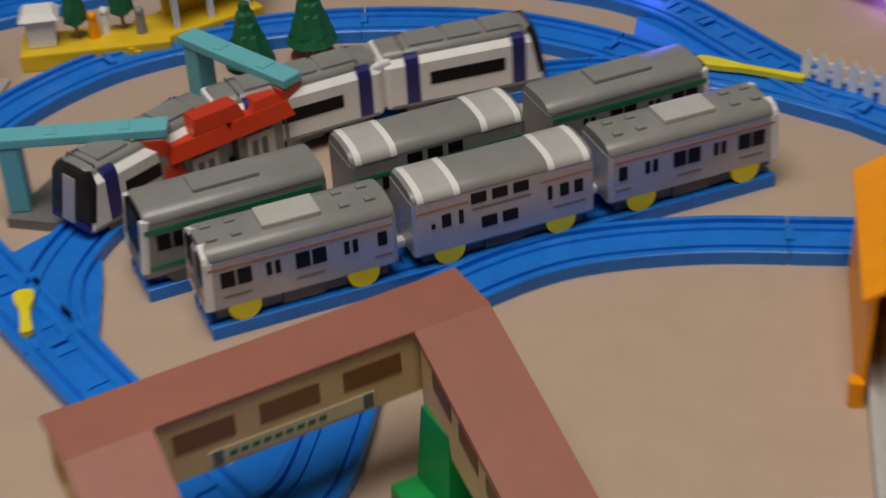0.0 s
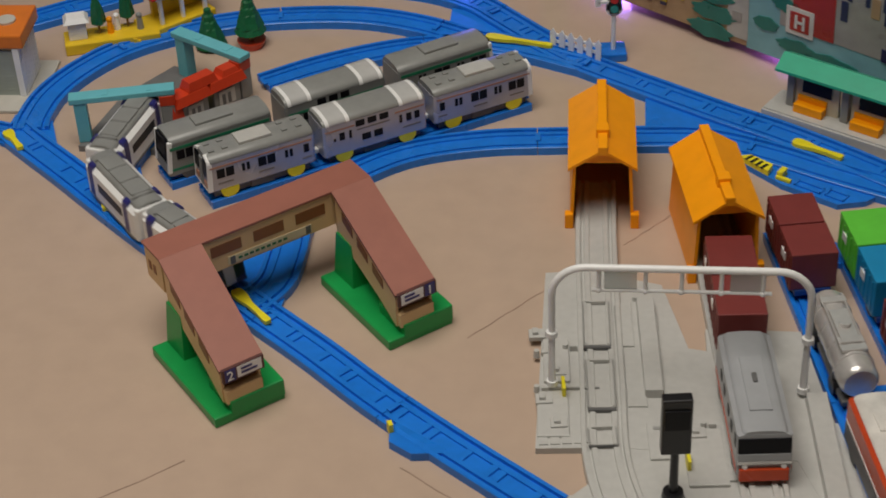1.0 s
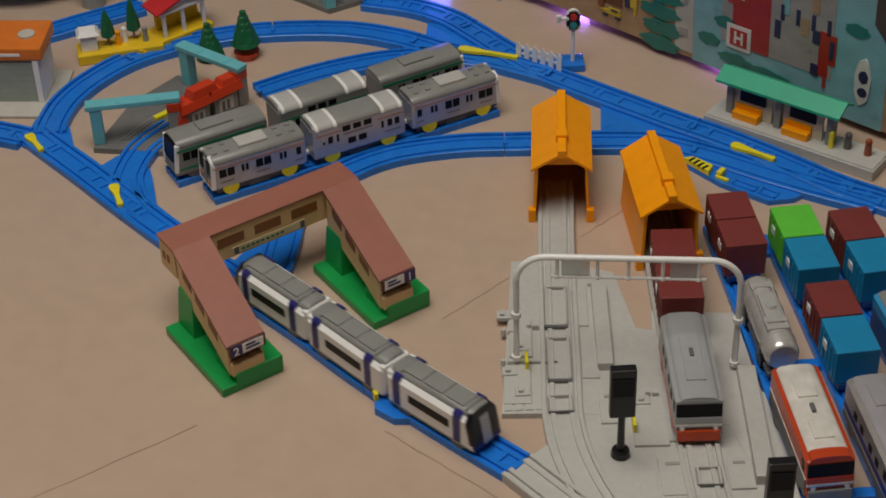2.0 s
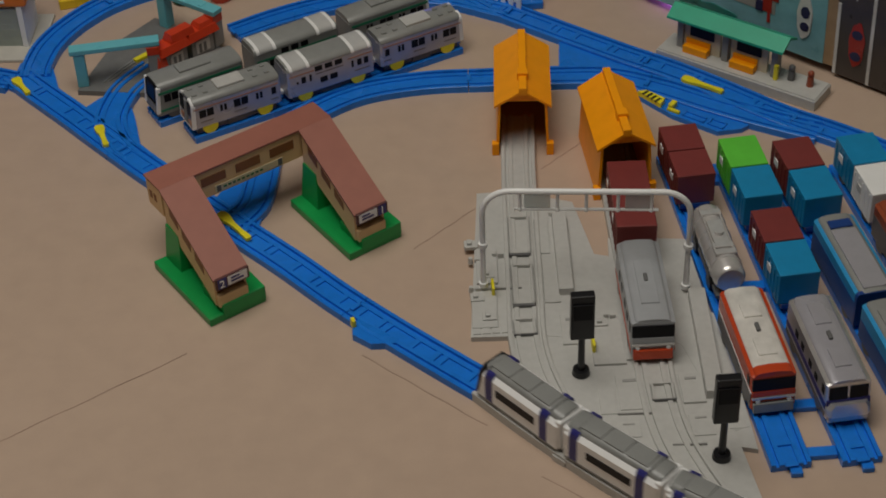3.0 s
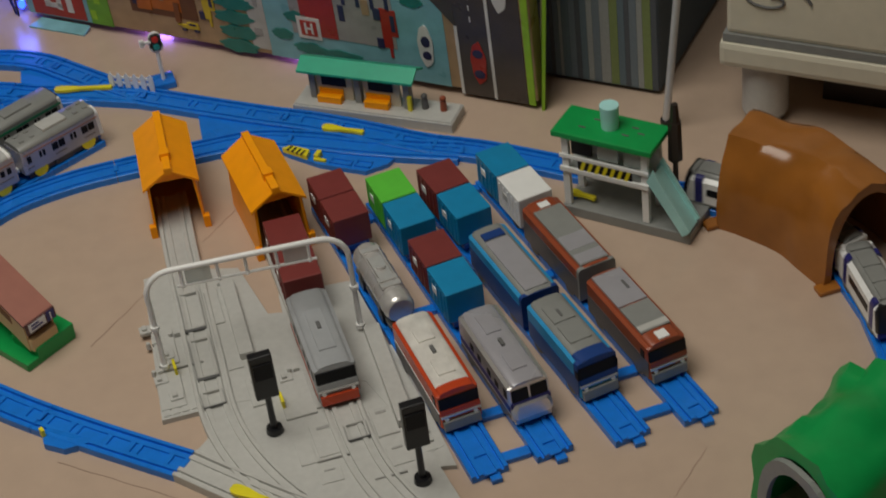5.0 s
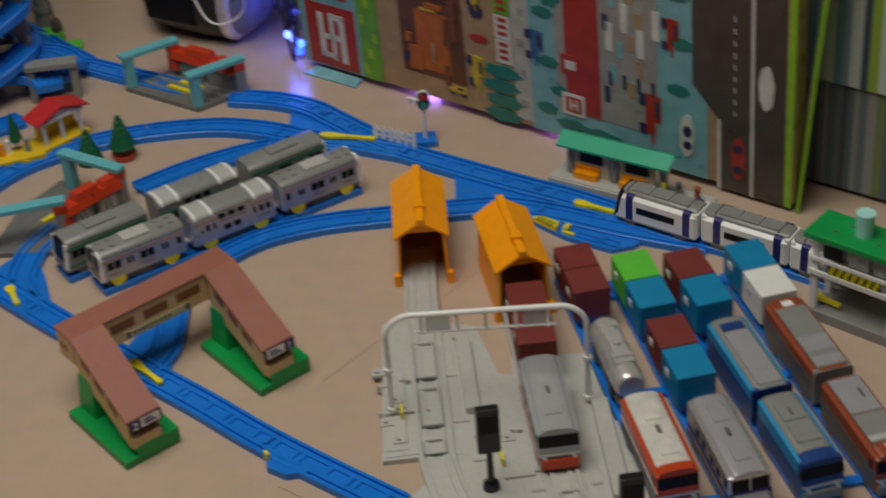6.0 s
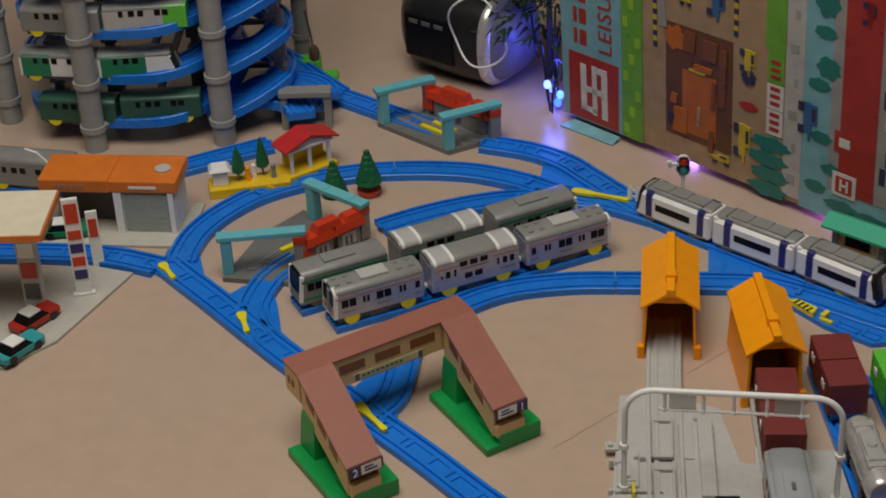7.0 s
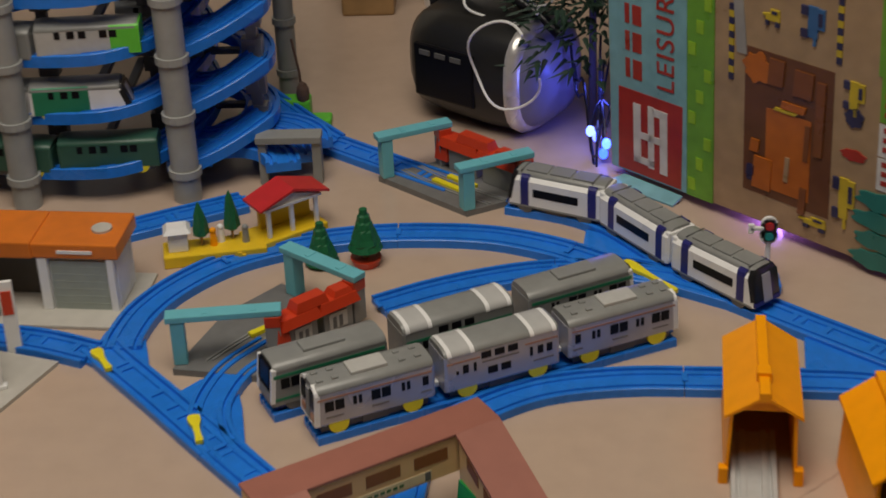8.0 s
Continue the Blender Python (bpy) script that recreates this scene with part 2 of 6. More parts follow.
def rail_line(P, lift=0.0, material=None, label="blue plastic toy railway track piece", length=0.2, group="blue track pieces", ribs=True):
    """Track pieces end to end along a smooth line."""
    C = curve_points(flat(P), 8)
    S = arc_lengths(C)
    n = max(1, round(S[-1] / length))
    for k in range(n):
        a, b = S[-1] * k / n + 0.0004, S[-1] * (k + 1) / n - 0.0004
        m = max(4, int((b - a) / 0.009))
        pts = [along(C, S, a + (b - a) * i / m) for i in range(m + 1)]
        t = thing("toy_track", label, "toy track", group, Matrix.Translation(pts[0]))
        pts = [p - pts[0] for p in pts]
        part("bed", sweep(B(), pts, rail_profile(TH + lift)), material or BLUE, t)
        if ribs:
            for i in sorted({int(m * f) for f in (.08, .24, .29, .50, .66, .71, .92)}):
                p = pts[i]
                d = pts[min(i + 1, m)] - pts[max(i - 1, 0)]
                rz = math.atan2(d.y, d.x)
                bm = B()
                box(bm, -0.003, 0.003, -0.0064, 0.0064, TH + lift - 0.004, TH + lift - 0.0007, m=Matrix.Translation(p) @ Matrix.Rotation(rz, 4, "Z"))
                part("crossbar", bm, material or BLUE, t)
        bm = B()
        d = pts[-1] - pts[-2]
        box(bm, -0.0015, 0.0035, -0.006, 0.006, TH + lift - 0.0012, TH + lift + 0.0006, 0.0005, Matrix.Translation(pts[-1]) @ Matrix.Rotation(math.atan2(d.y, d.x), 4, "Z"))
        part("joint_tab", bm, material or BLUE, t)


def tracks():
    rail_line(ROUTE[:8], 0.0003, ribs=False)
    rail_line(ROUTE[9:] + DIAGONAL[:1], 0.0006, ribs=False)
    rail_line([(-.462, 1.575), (-.437, 1.543), (-.386, 1.482), (-.34, 1.425), (-.296, 1.372)] + DIAGONAL[:2], 0.0)
    rail_line(DIAGONAL[1:], 0.0)
    rail_line([YARD[-1]] + EAST[:9], 0.0, ribs=False)
    rail_line(EAST[8:] + NORTH[:1], 0.0)
    rail_line(NORTH[:7], 0.0004)
    rail_line(NORTH[7:], 0.0)
    # outer loop
    rail_line([(-.4385, 1.566), (-.438, 1.59), (-.428, 1.635), (-.402, 1.682), (-.36, 1.726), (-.30, 1.758), (-.23, 1.776), (-.16, 1.779), (-.09, 1.770), (-.03, 1.745), (.02, 1.712), (.07, 1.690), (.144, 1.645)], 0.0009, ribs=False)
    # line behind the sheds
    rail_line([(-.196, 1.252), (-.172, 1.285), (-.163, 1.33), (-.157, 1.375), (-.135, 1.425), (-.09, 1.466), (-.04, 1.492), (.03, 1.503), (.10, 1.501), (.19, 1.496), (.25, 1.488), (.307, 1.458), (.36, 1.420), (.415, 1.384), (.47, 1.352)], 0.0005, ribs=False)
    rail_line([(-.465, 1.560), (-.525, 1.584), (-.598, 1.596), (-.72, 1.604)], 0.0004)
    rail_line([(-.247, 1.432), (-.09, 1.5065), (.073, 1.584)], 0.0)
    rail_line([(-.290, 1.468), (-.13, 1.5505), (.035, 1.635)], 0.0)
    for P in ([(-.200, 1.245), (-.222, 1.292), (-.186, 1.350), (-.150, 1.372), (-.150, 1.32), (-.158, 1.28), (-.168, 1.24)],
              [(-.468, 1.548), (-.46, 1.60), (-.425, 1.61), (-.405, 1.53), (-.40, 1.495)],
              [(-.388, 1.478), (-.356, 1.515), (-.325, 1.52), (-.312, 1.47), (-.298, 1.39), (-.322, 1.395)],
              [(.005, 1.785), (.045, 1.765), (.15, 1.66), (.15, 1.628), (.06, 1.672), (-.0, 1.70), (.0, 1.745)],
              [(.20, 1.583), (.30, 1.50), (.41, 1.40), (.46, 1.36), (.44, 1.36), (.30, 1.462), (.25, 1.488), (.19, 1.50)]):
        t = thing("points_web", "blue plastic web between diverging tracks", "toy track", "track webs", pose(0, 0, 0))
        bm = B()
        prism(bm, P, "z", .0004, .0047)
        part("web", bm, BLUE, t)


tracks()


def lever(x0, y0, x1, y1, w=0.006, z=0.011):
    """A yellow points lever, thick at one end."""
    a, b = Vector((x0, y0, z)), Vector((x1, y1, z))
    d = b - a
    t = thing("points_lever", "yellow plastic points lever on blue track", "lever", "points levers", Matrix.Translation(a) @ Matrix.Rotation(math.atan2(d.y, d.x), 4, "Z"))
    n = d.length
    ring = []
    for u, h in ((0, .5), (.04, .85), (.12, 1), (.25, .9), (.45, .5), (.7, .45), (.95, .6), (1, .45)):
        ring.append((u * n, h * w))
    poly = ring + [(u, -h) for u, h in reversed(ring)]
    bm = B()
    prism(bm, poly, "z", -0.002, 0.0018)
    part("handle", bm, YELLOW, t, smooth=30)
    bm = B()
    cyl(bm, (n * .12, 0, -z), (n * .12, 0, -0.002), 0.004)
    part("pivot", bm, BLUE, t)
    return t


for a in ((-.461, 1.558, -.441, 1.524), (-.352, 1.448, -.340, 1.408), (.333, 1.470, .375, 1.436), (-.207, 1.270, -.174, 1.222)):
    lever(*a)
THROWN_LEVER = lever(.040, 1.707, .110, 1.679)

# ---- trains ----
def car(name, label, category, group, m, L=0.12, w=0.0185, z0=0.013, z1=0.045, zr=0.054, body=None, roof=None, win=(), stripes=(), bands=(), cab=0, cabmat=None, wheel=None, units=(), caps=(), slope=0.0, under=None, coupler=True, skirt=None, rw=1.0):
    """A toy railway car, x forward. win: (x, z, half length, half height); stripes: (z, half height, material); bands: (x, half length, material); cab: +1, -1 or 2 for both ends."""
    t = thing(name, label, category, group, m)
    body, roof, wheel, under = body or SILVER, roof or ROOFGREY, wheel or YELLOW, under or DKGREY
    h = L / 2
    zs = z1 + (zr - z1) * (1 - rw) * 1.6
    rz1 = z1 if rw >= 1 else zs - 0.0012
    prof = [(w * 0.96, z0), (w, z0 + 0.0015), (w, z1), (w * rw, zs), (-w * rw, zs), (-w, z1), (-w, z0 + 0.0015), (-w * 0.96, z0)]

    def ring(x, k=1.0, dz=0.0):
        return [(x, u * k, v - dz * (v - z0) / (z1 - z0)) for u, v in prof]
    fr = slope if cab in (1, 2) else 0
    bk = slope if cab in (-1, 2) else 0
    bm = B()
    loft(bm, [ring(-h, 0.93), ring(-h + 0.0025), ring(h - 0.0025), ring(h, 0.93)])
    for v in bm.verts:
        if fr and v.co.x > h - 0.004:
            v.co.x -= fr * (v.co.z - z0) / (zr - z0)
        if bk and v.co.x < -h + 0.004:
            v.co.x += bk * (v.co.z - z0) / (zr - z0)
    part("body", bm, body, t)
    q = w * rw
    half = [(q, rz1 + 0.0002), (q * 1.01, rz1 + 0.001), (q * 0.96, rz1 + 0.45 * (zr - rz1)), (q * 0.82, rz1 + 0.78 * (zr - rz1)), (q * 0.5, zr - 0.0004), (q * 0.15, zr)]
    poly = half + [(-u, v) for u, v in reversed(half)]
    bm = B()
    loft(bm, [[(x, u * k, rz1 + (v - rz1) * k) for u, v in poly] for x, k in ((-h + bk * 0.9 + 0.0005, 0.92), (-h + bk * 0.9 + 0.003, 1), (h - fr * 0.9 - 0.003, 1), (h - fr * 0.9 - 0.0005, 0.92))])
    part("roof", bm, roof, t, smooth=50)
    for x0, x1, mt in caps:
        bm = B()
        loft(bm, [[(x, u * 1.02, z1 + (v - z1) * 1.05 + 0.0002) for u, v in poly] for x in (x0, x1)])
        part("roof_panel", bm, mt, t, smooth=50)
    for s in (1, -1):
        for x, z, a, b in win:
            bm = B()
            box(bm, x - a, x + a, -0.0006, 0.0005, z - b, z + b, 0.0004, Matrix.Translation((0, s * w, 0)))
            part("window", bm, GLASSBLACK, t)
        for z, b, mt, *xr in stripes:
            x0, x1 = xr if xr else (-h + 0.003, h - 0.003)
            bm = B()
            box(bm, x0, x1, -0.0003, 0.00035, z - b, z + b, 0, Matrix.Translation((0, s * w, 0)))
            part("stripe", bm, mt, t)
    for x, a, mt in bands:
        bm = B()
        half2 = [(w * 1.012, z0 + 0.0005), (w * 1.012, z1), (w * 0.96, z1 + 0.42 * (zr - z1) + 0.0004), (w * 0.85, z1 + 0.62 * (zr - z1) + 0.0006)]
        pl = half2 + [(-u, v) for u, v in reversed(half2)]
        loft(bm, [[(q, u, v) for u, v in pl] for q in (x - a, x + a)])
        part("band", bm, mt, t)
    for e in ((1,) if cab == 1 else (-1,) if cab == -1 else (1, -1) if cab == 2 else ()):
        tilt = math.degrees(math.atan2(slope, zr - z0))
        mm = Matrix.Translation((e * h, 0, z0)) @ Matrix.Rotation(radians(-tilt * e), 4, "Y") @ Matrix.Rotation(0 if e > 0 else math.pi, 4, "Z")
        H = zr - z0
        if cabmat == "frame":
            for y0, y1, a, b, mt, nm in ((-w * .86, -w * .30, .42, .86, GLASSBLACK, "windscreen"), (w * .30, w * .86, .42, .86, GLASSBLACK, "windscreen"), (-w * .2, w * .2, .08, .82, GREY, "end_door"), (-w * .8, -w * .4, .12, .27, STRIPEORANGE, "headlight"), (w * .4, w * .8, .12, .27, STRIPEORANGE, "headlight")):
                bm = B()
                box(bm, -0.0002, 0.0012, y0, y1, H * a, H * b, 0.0004)
                part(nm, bm, mt, t, m=mm)
            bm = B()
            half3 = [(w * 1.0, 0.001), (w * 1.01, z1 - z0), (w * .95, z1 - z0 + .42 * (zr - z1)), (w * .78, z1 - z0 + .76 * (zr - z1)), (w * .45, H), (w * .42, H - .0028), (w * .72, z1 - z0 + .5 * (zr - z1)), (w * .88, z1 - z0), (w * .88, 0.001)]
            pl = half3 + [(-u, v) for u, v in reversed(half3)]
            loft(bm, [[(q, u, v) for u, v in pl] for q in (-0.004, 0.0009)])
            part("cab_frame", bm, WHITE, t, "white cab surround", m=mm)
        elif cabmat == "black":
            bm = B()
            loft(bm, [[(q, u * k, v) for u, v in ((w * .97, H * .18), (w * .97, H * .80), (w * .7, H * .98), (-w * .7, H * .98), (-w * .97, H * .80), (-w * .97, H * .18))] for q, k in ((-0.003, 1.04), (0.0012, 1.0), (0.0026, 0.9))])
            part("cab_face", bm, BLACK, t, "glossy black cab front", smooth=40, m=mm)
            bm = B()
            box(bm, 0.0, 0.0034, -w * .3, w * .3, H * .08, H * .82, 0.0006)
            part("end_door", bm, SILVER, t, m=mm)
            bm = B()
            box(bm, -0.002, 0.002, -w * .95, w * .95, H * 0.02, H * .16, 0.001)
            part("skirt", bm, NAVY, t, m=mm)
        elif cabmat == "greenface":
            bm = B()
            box(bm, -0.001, 0.0016, -w * .72, w * .72, H * .36, H * .93, 0.003)
            part("windscreen", bm, GLASSBLACK, t, m=mm)
            for s in (1, -1):
                bm = B()
                box(bm, -0.004, 0.0018, s * w * .88 - 0.0022, s * w * .88 + 0.0022, H * .08, H * .9, 0.0012)
                part("cab_pillar", bm, WHITE, t, m=mm)
            bm = B()
            box(bm, -0.001, 0.0014, -w * .7, w * .7, H * .05, H * .30, 0.001)
            part("bumper_panel", bm, GREY, t, m=mm)
        else:
            for y0, y1 in ((-w * .88, -w * .05), (w * .05, w * .88)) if cabmat is NAVY else ((-w * .96, w * .96),):
                bm = B()
                box(bm, -0.003, 0.0014, y0, y1, H * .52, H * .84, 0.0010)
                part("windscreen", bm, GLASSBLACK, t, m=mm)
            bm = B()
            box(bm, -0.0004, 0.0022, -w * .97, w * .97, H * .30, H * .36, 0.0005)
            part("front_rail", bm, SILVER2, t, m=mm)
            if cabmat is NAVY:
                bm = B()
                loft(bm, [[(q, u * k, v) for u, v in ((w * .98, H * .12), (w * .98, H * .34), (w * .80, H * .46), (-w * .80, H * .46), (-w * .98, H * .34), (-w * .98, H * .12))] for q, k in ((-0.006, 1.03), (0.003, 1.0), (0.0065, 0.82))])
                part("nose", bm, CHROME, t, "chrome rounded nose", smooth=40, m=mm)
            bm = B()
            box(bm, -0.0004, 0.0016, -w * .97, w * .97, H * .37, H * .52, 0.0005)
            part("front_panel", bm, cabmat or body, t, m=mm)
            bm = B()
            box(bm, -0.001, 0.003, -w * .9, w * .9, -H * .06, H * .20, 0.001)
            part("buffer_beam", bm, skirt or GREY, t, m=mm)
            for s in (1, -1):
                bm = B()
                cyl(bm, (0, s * w * .7, H * .25), (0.002, s * w * .7, H * .25), 0.0022)
                part("headlight", bm, WHITE, t, m=mm)
    bm = B()
    box(bm, -h + 0.006, h - 0.006, -w * .78, w * .78, 0.0085, z0 + 0.001)
    box(bm, -h * .22, h * .22, -w * .84, w * .84, 0.0075, z0 + 0.001, 0.0008)
    part("underframe", bm, under, t)
    for x in (-h * .62, h * .62):
        for s in (1, -1):
            bm = B()
            cyl(bm, (x, s * w * .60, 0.0155), (x, s * w * .99, 0.0155), 0.0094, seg=22)
            part("wheel", bm, wheel, t, smooth=35)
        bm = B()
        cyl(bm, (x, -w * .6, 0.0145), (x, w * .6, 0.0145), 0.0015)
        part("axle", bm, DKGREY, t)
    for x0, x1, y0, y1, z, mt in units:
        bm = B()
        box(bm, x0, x1, y0, y1, zr - 0.0018, zr + z, min(0.001, z * .4))
        part("roof_unit", bm, mt, t)
    if coupler:
        bm = B()
        box(bm, -h - 0.008, -h + 0.004, -0.003, 0.003, z0 - 0.001, z0 + 0.004, 0.001)
        box(bm, -h - 0.0095, -h - 0.006, -0.003, 0.003, z0 - 0.001, z0 + 0.008, 0.001)
        part("coupler", bm, WHITE, t, "white plastic coupling hook")
    return t


def between(x0, y0, x1, y1, z=0.0):
    """A pose half way between two places, facing from the first to the second."""
    return Matrix.Translation(((x0 + x1) / 2, (y0 + y1) / 2, z)) @ Matrix.Rotation(math.atan2(y1 - y0, x1 - x0), 4, "Z")


def moving_train():
    win = [(-0.001, 0.0305, 0.0255, 0.0045)]
    cars = []
    kinds = ((1, "white express toy car with navy bands and black cab", (-0.042, 0.034)), (0, "white express toy middle car with navy bands", (-0.042, 0.034)), (-1, "white express toy rear car with navy bands", (-0.036, 0.036)))
    for k, (cab, lab, at) in enumerate(kinds):
        units = [(-0.040 + 0.026 * i, -0.017 + 0.026 * i, -0.0095, 0.0095, 0.0009, GREY) for i in range(3)]
        c = car("express_train_car", lab, "toy train", "express train cars", pose(0, 0, 0), L=0.108, w=0.0185, body=WHITE, roof=ROOFGREY, win=win, bands=[(x, 0.0047, NAVY) for x in at], cab=cab, cabmat="black", slope=0.008, wheel=DKGREY, units=units, stripes=[(0.0140, 0.0010, GREY)], coupler=k < 2, zr=0.0515, z1=0.0425, z0=0.0128, rw=0.74)
        for e in ((-1,) if cab == 1 else (1,) if cab == -1 else (1, -1)):
            bm = B()
            box(bm, e * 0.0525 - 0.0035, e * 0.0525 + 0.0035, -0.0165, 0.0165, 0.014, 0.0475, 0.002)
            part("end_shroud", bm, WHITE, c, "plain white gangway end")
        for x in (-0.040, 0.040):
            bm = B()
            box(bm, x - 0.0006, x + 0.0006, -0.0125, 0.0125, 0.0512, 0.0520)
            part("roof_joint", bm, DKGREY, c)
        cars.append(c)
    return cars


EXPRESS = moving_train()


def parked_trains():
    # silver double-decker set
    a, b = Vector((-.2475, 1.4318)), Vector((.073, 1.584))
    d = (b - a).normalized()
    g = "silver double-decker train cars"
    org = STRIPEORANGE
    sidewin = [(-.047, .0355, .0028, .0045), (-.031, .0355, .0016, .0042), (-.026, .0355, .0016, .0042), (-.010, .0355, .0042, .005), (-.0005, .0355, .0042, .005), (.014, .0355, .0016, .0042), (.019, .0355, .0016, .0042), (.033, .0355, .0042, .005), (.0425, .0355, .0042, .005)]
    st = [(.0435, .0008, org), (.0245, .0008, LINEGREY, -.012, .004), (.0245, .0008, LINEGREY, .030, .046), (.0245, .0008, LINEGREY, -.052, -.042)]
    un = [(-.016, .018, -.010, .010, .0028, LTGREY)] + [(x - .003, x + .003, y - .002, y + .002, .0014, GREY) for x in (-.045, -.03, .032, .046) for y in (-.007, .007)]
    L3 = (b - a).length
    pitch = L3 / 2.92
    for k in range(3):
        c = a + d * (pitch * (k + .46))
        m = Matrix.Translation((c.x, c.y, 0.002)) @ Matrix.Rotation(math.atan2(d.y, d.x) + (math.pi if k == 0 else 0), 4, "Z")
        if k == 1:
            dw = [(x, .0455, .0048, .0034) for x in (-.016, -.003, .010)] + [(x, .0285, .0048, .0036) for x in (-.010, .003)] + [(-.036, .036, .0028, .0042), (-.044, .034, .0012, .0016), (-.027, .036, .0014, .0045), (.028, .036, .0014, .0045), (.037, .036, .0028, .0042), (.046, .036, .0028, .0042)]
            car("train_car", "silver double-decker toy middle car with white roof panels", "toy train", g, m, L=.112, win=dw, stripes=[(.0445, .0008, org, -.054, -.022), (.0445, .0008, org, .022, .054), (.0385, .0008, LINEGREY, -.02, .016), (.0255, .0008, LINEGREY, .03, .05)], zr=.0575, z1=.0505, caps=[(-.053, -.049, WHITE), (-.049, -.031, PALEROOF), (-.031, -.027, WHITE), (.027, .031, WHITE), (.031, .049, PALEROOF), (.049, .053, WHITE)], z0=.0155)
        else:
            car("train_car", "silver commuter toy car with thin orange stripe", "toy train", g, m, L=.112, win=sidewin, stripes=st, cab=1, cabmat="frame", units=un, zr=.0555, z1=.048, slope=.002, z0=.0165, coupler=k == 2)
    # grey and green set behind it
    a, b = Vector((-.292, 1.467)), Vector((.038, 1.637))
    d = (b - a).normalized()
    pitch = (b - a).length / 2.92
    g = "grey and green train cars"
    for k in range(3):
        c = a + d * (pitch * (k + .46))
        m = Matrix.Translation((c.x, c.y, 0.002)) @ Matrix.Rotation(math.atan2(d.y, d.x) + (math.pi if k == 0 else 0), 4, "Z")
        if k == 1:
            car("train_car", "grey double-decker toy car with green stripe", "toy train", g, m, L=.112, body=GREY, win=[(x, .0455, .0048, .0034) for x in (-.016, -.003, .010)] + [(x, .034, .003, .004) for x in (-.044, -.034, .036, .045)], stripes=[(.040, .0014, STRIPEGREEN), (.019, .0012, STRIPEGREEN)], zr=.058, z1=.0495, caps=[(-.053, -.049, WHITE), (-.049, -.031, PALEROOF), (-.031, -.027, WHITE), (.027, .031, WHITE), (.031, .049, PALEROOF), (.049, .053, WHITE)], wheel=DKGREY)
        else:
            car("train_car", "grey commuter toy car with green stripe", "toy train", g, m, L=.112, body=GREY, roof=ROOFGREY, win=sidewin, stripes=[(.0435, .0016, STRIPEGREEN), (.020, .0014, STRIPEGREEN)], cab=1, cabmat="greenface", units=[(-.02, .02, -.009, .009, .0024, GREY)], zr=.0555, z1=.048, slope=.004, wheel=DKGREY, under=DKBLUE)


parked_trains()


# ---- footbridge ----
def quad_slab(bm, pts, t):
    """A slab of thickness t under four places."""
    up = [Vector(p) for p in pts]
    n = (up[1] - up[0]).cross(up[2] - up[0]).normalized()
    if n.z < 0:
        n = -n
    return loft(bm, [[p - n * t for p in up], up])


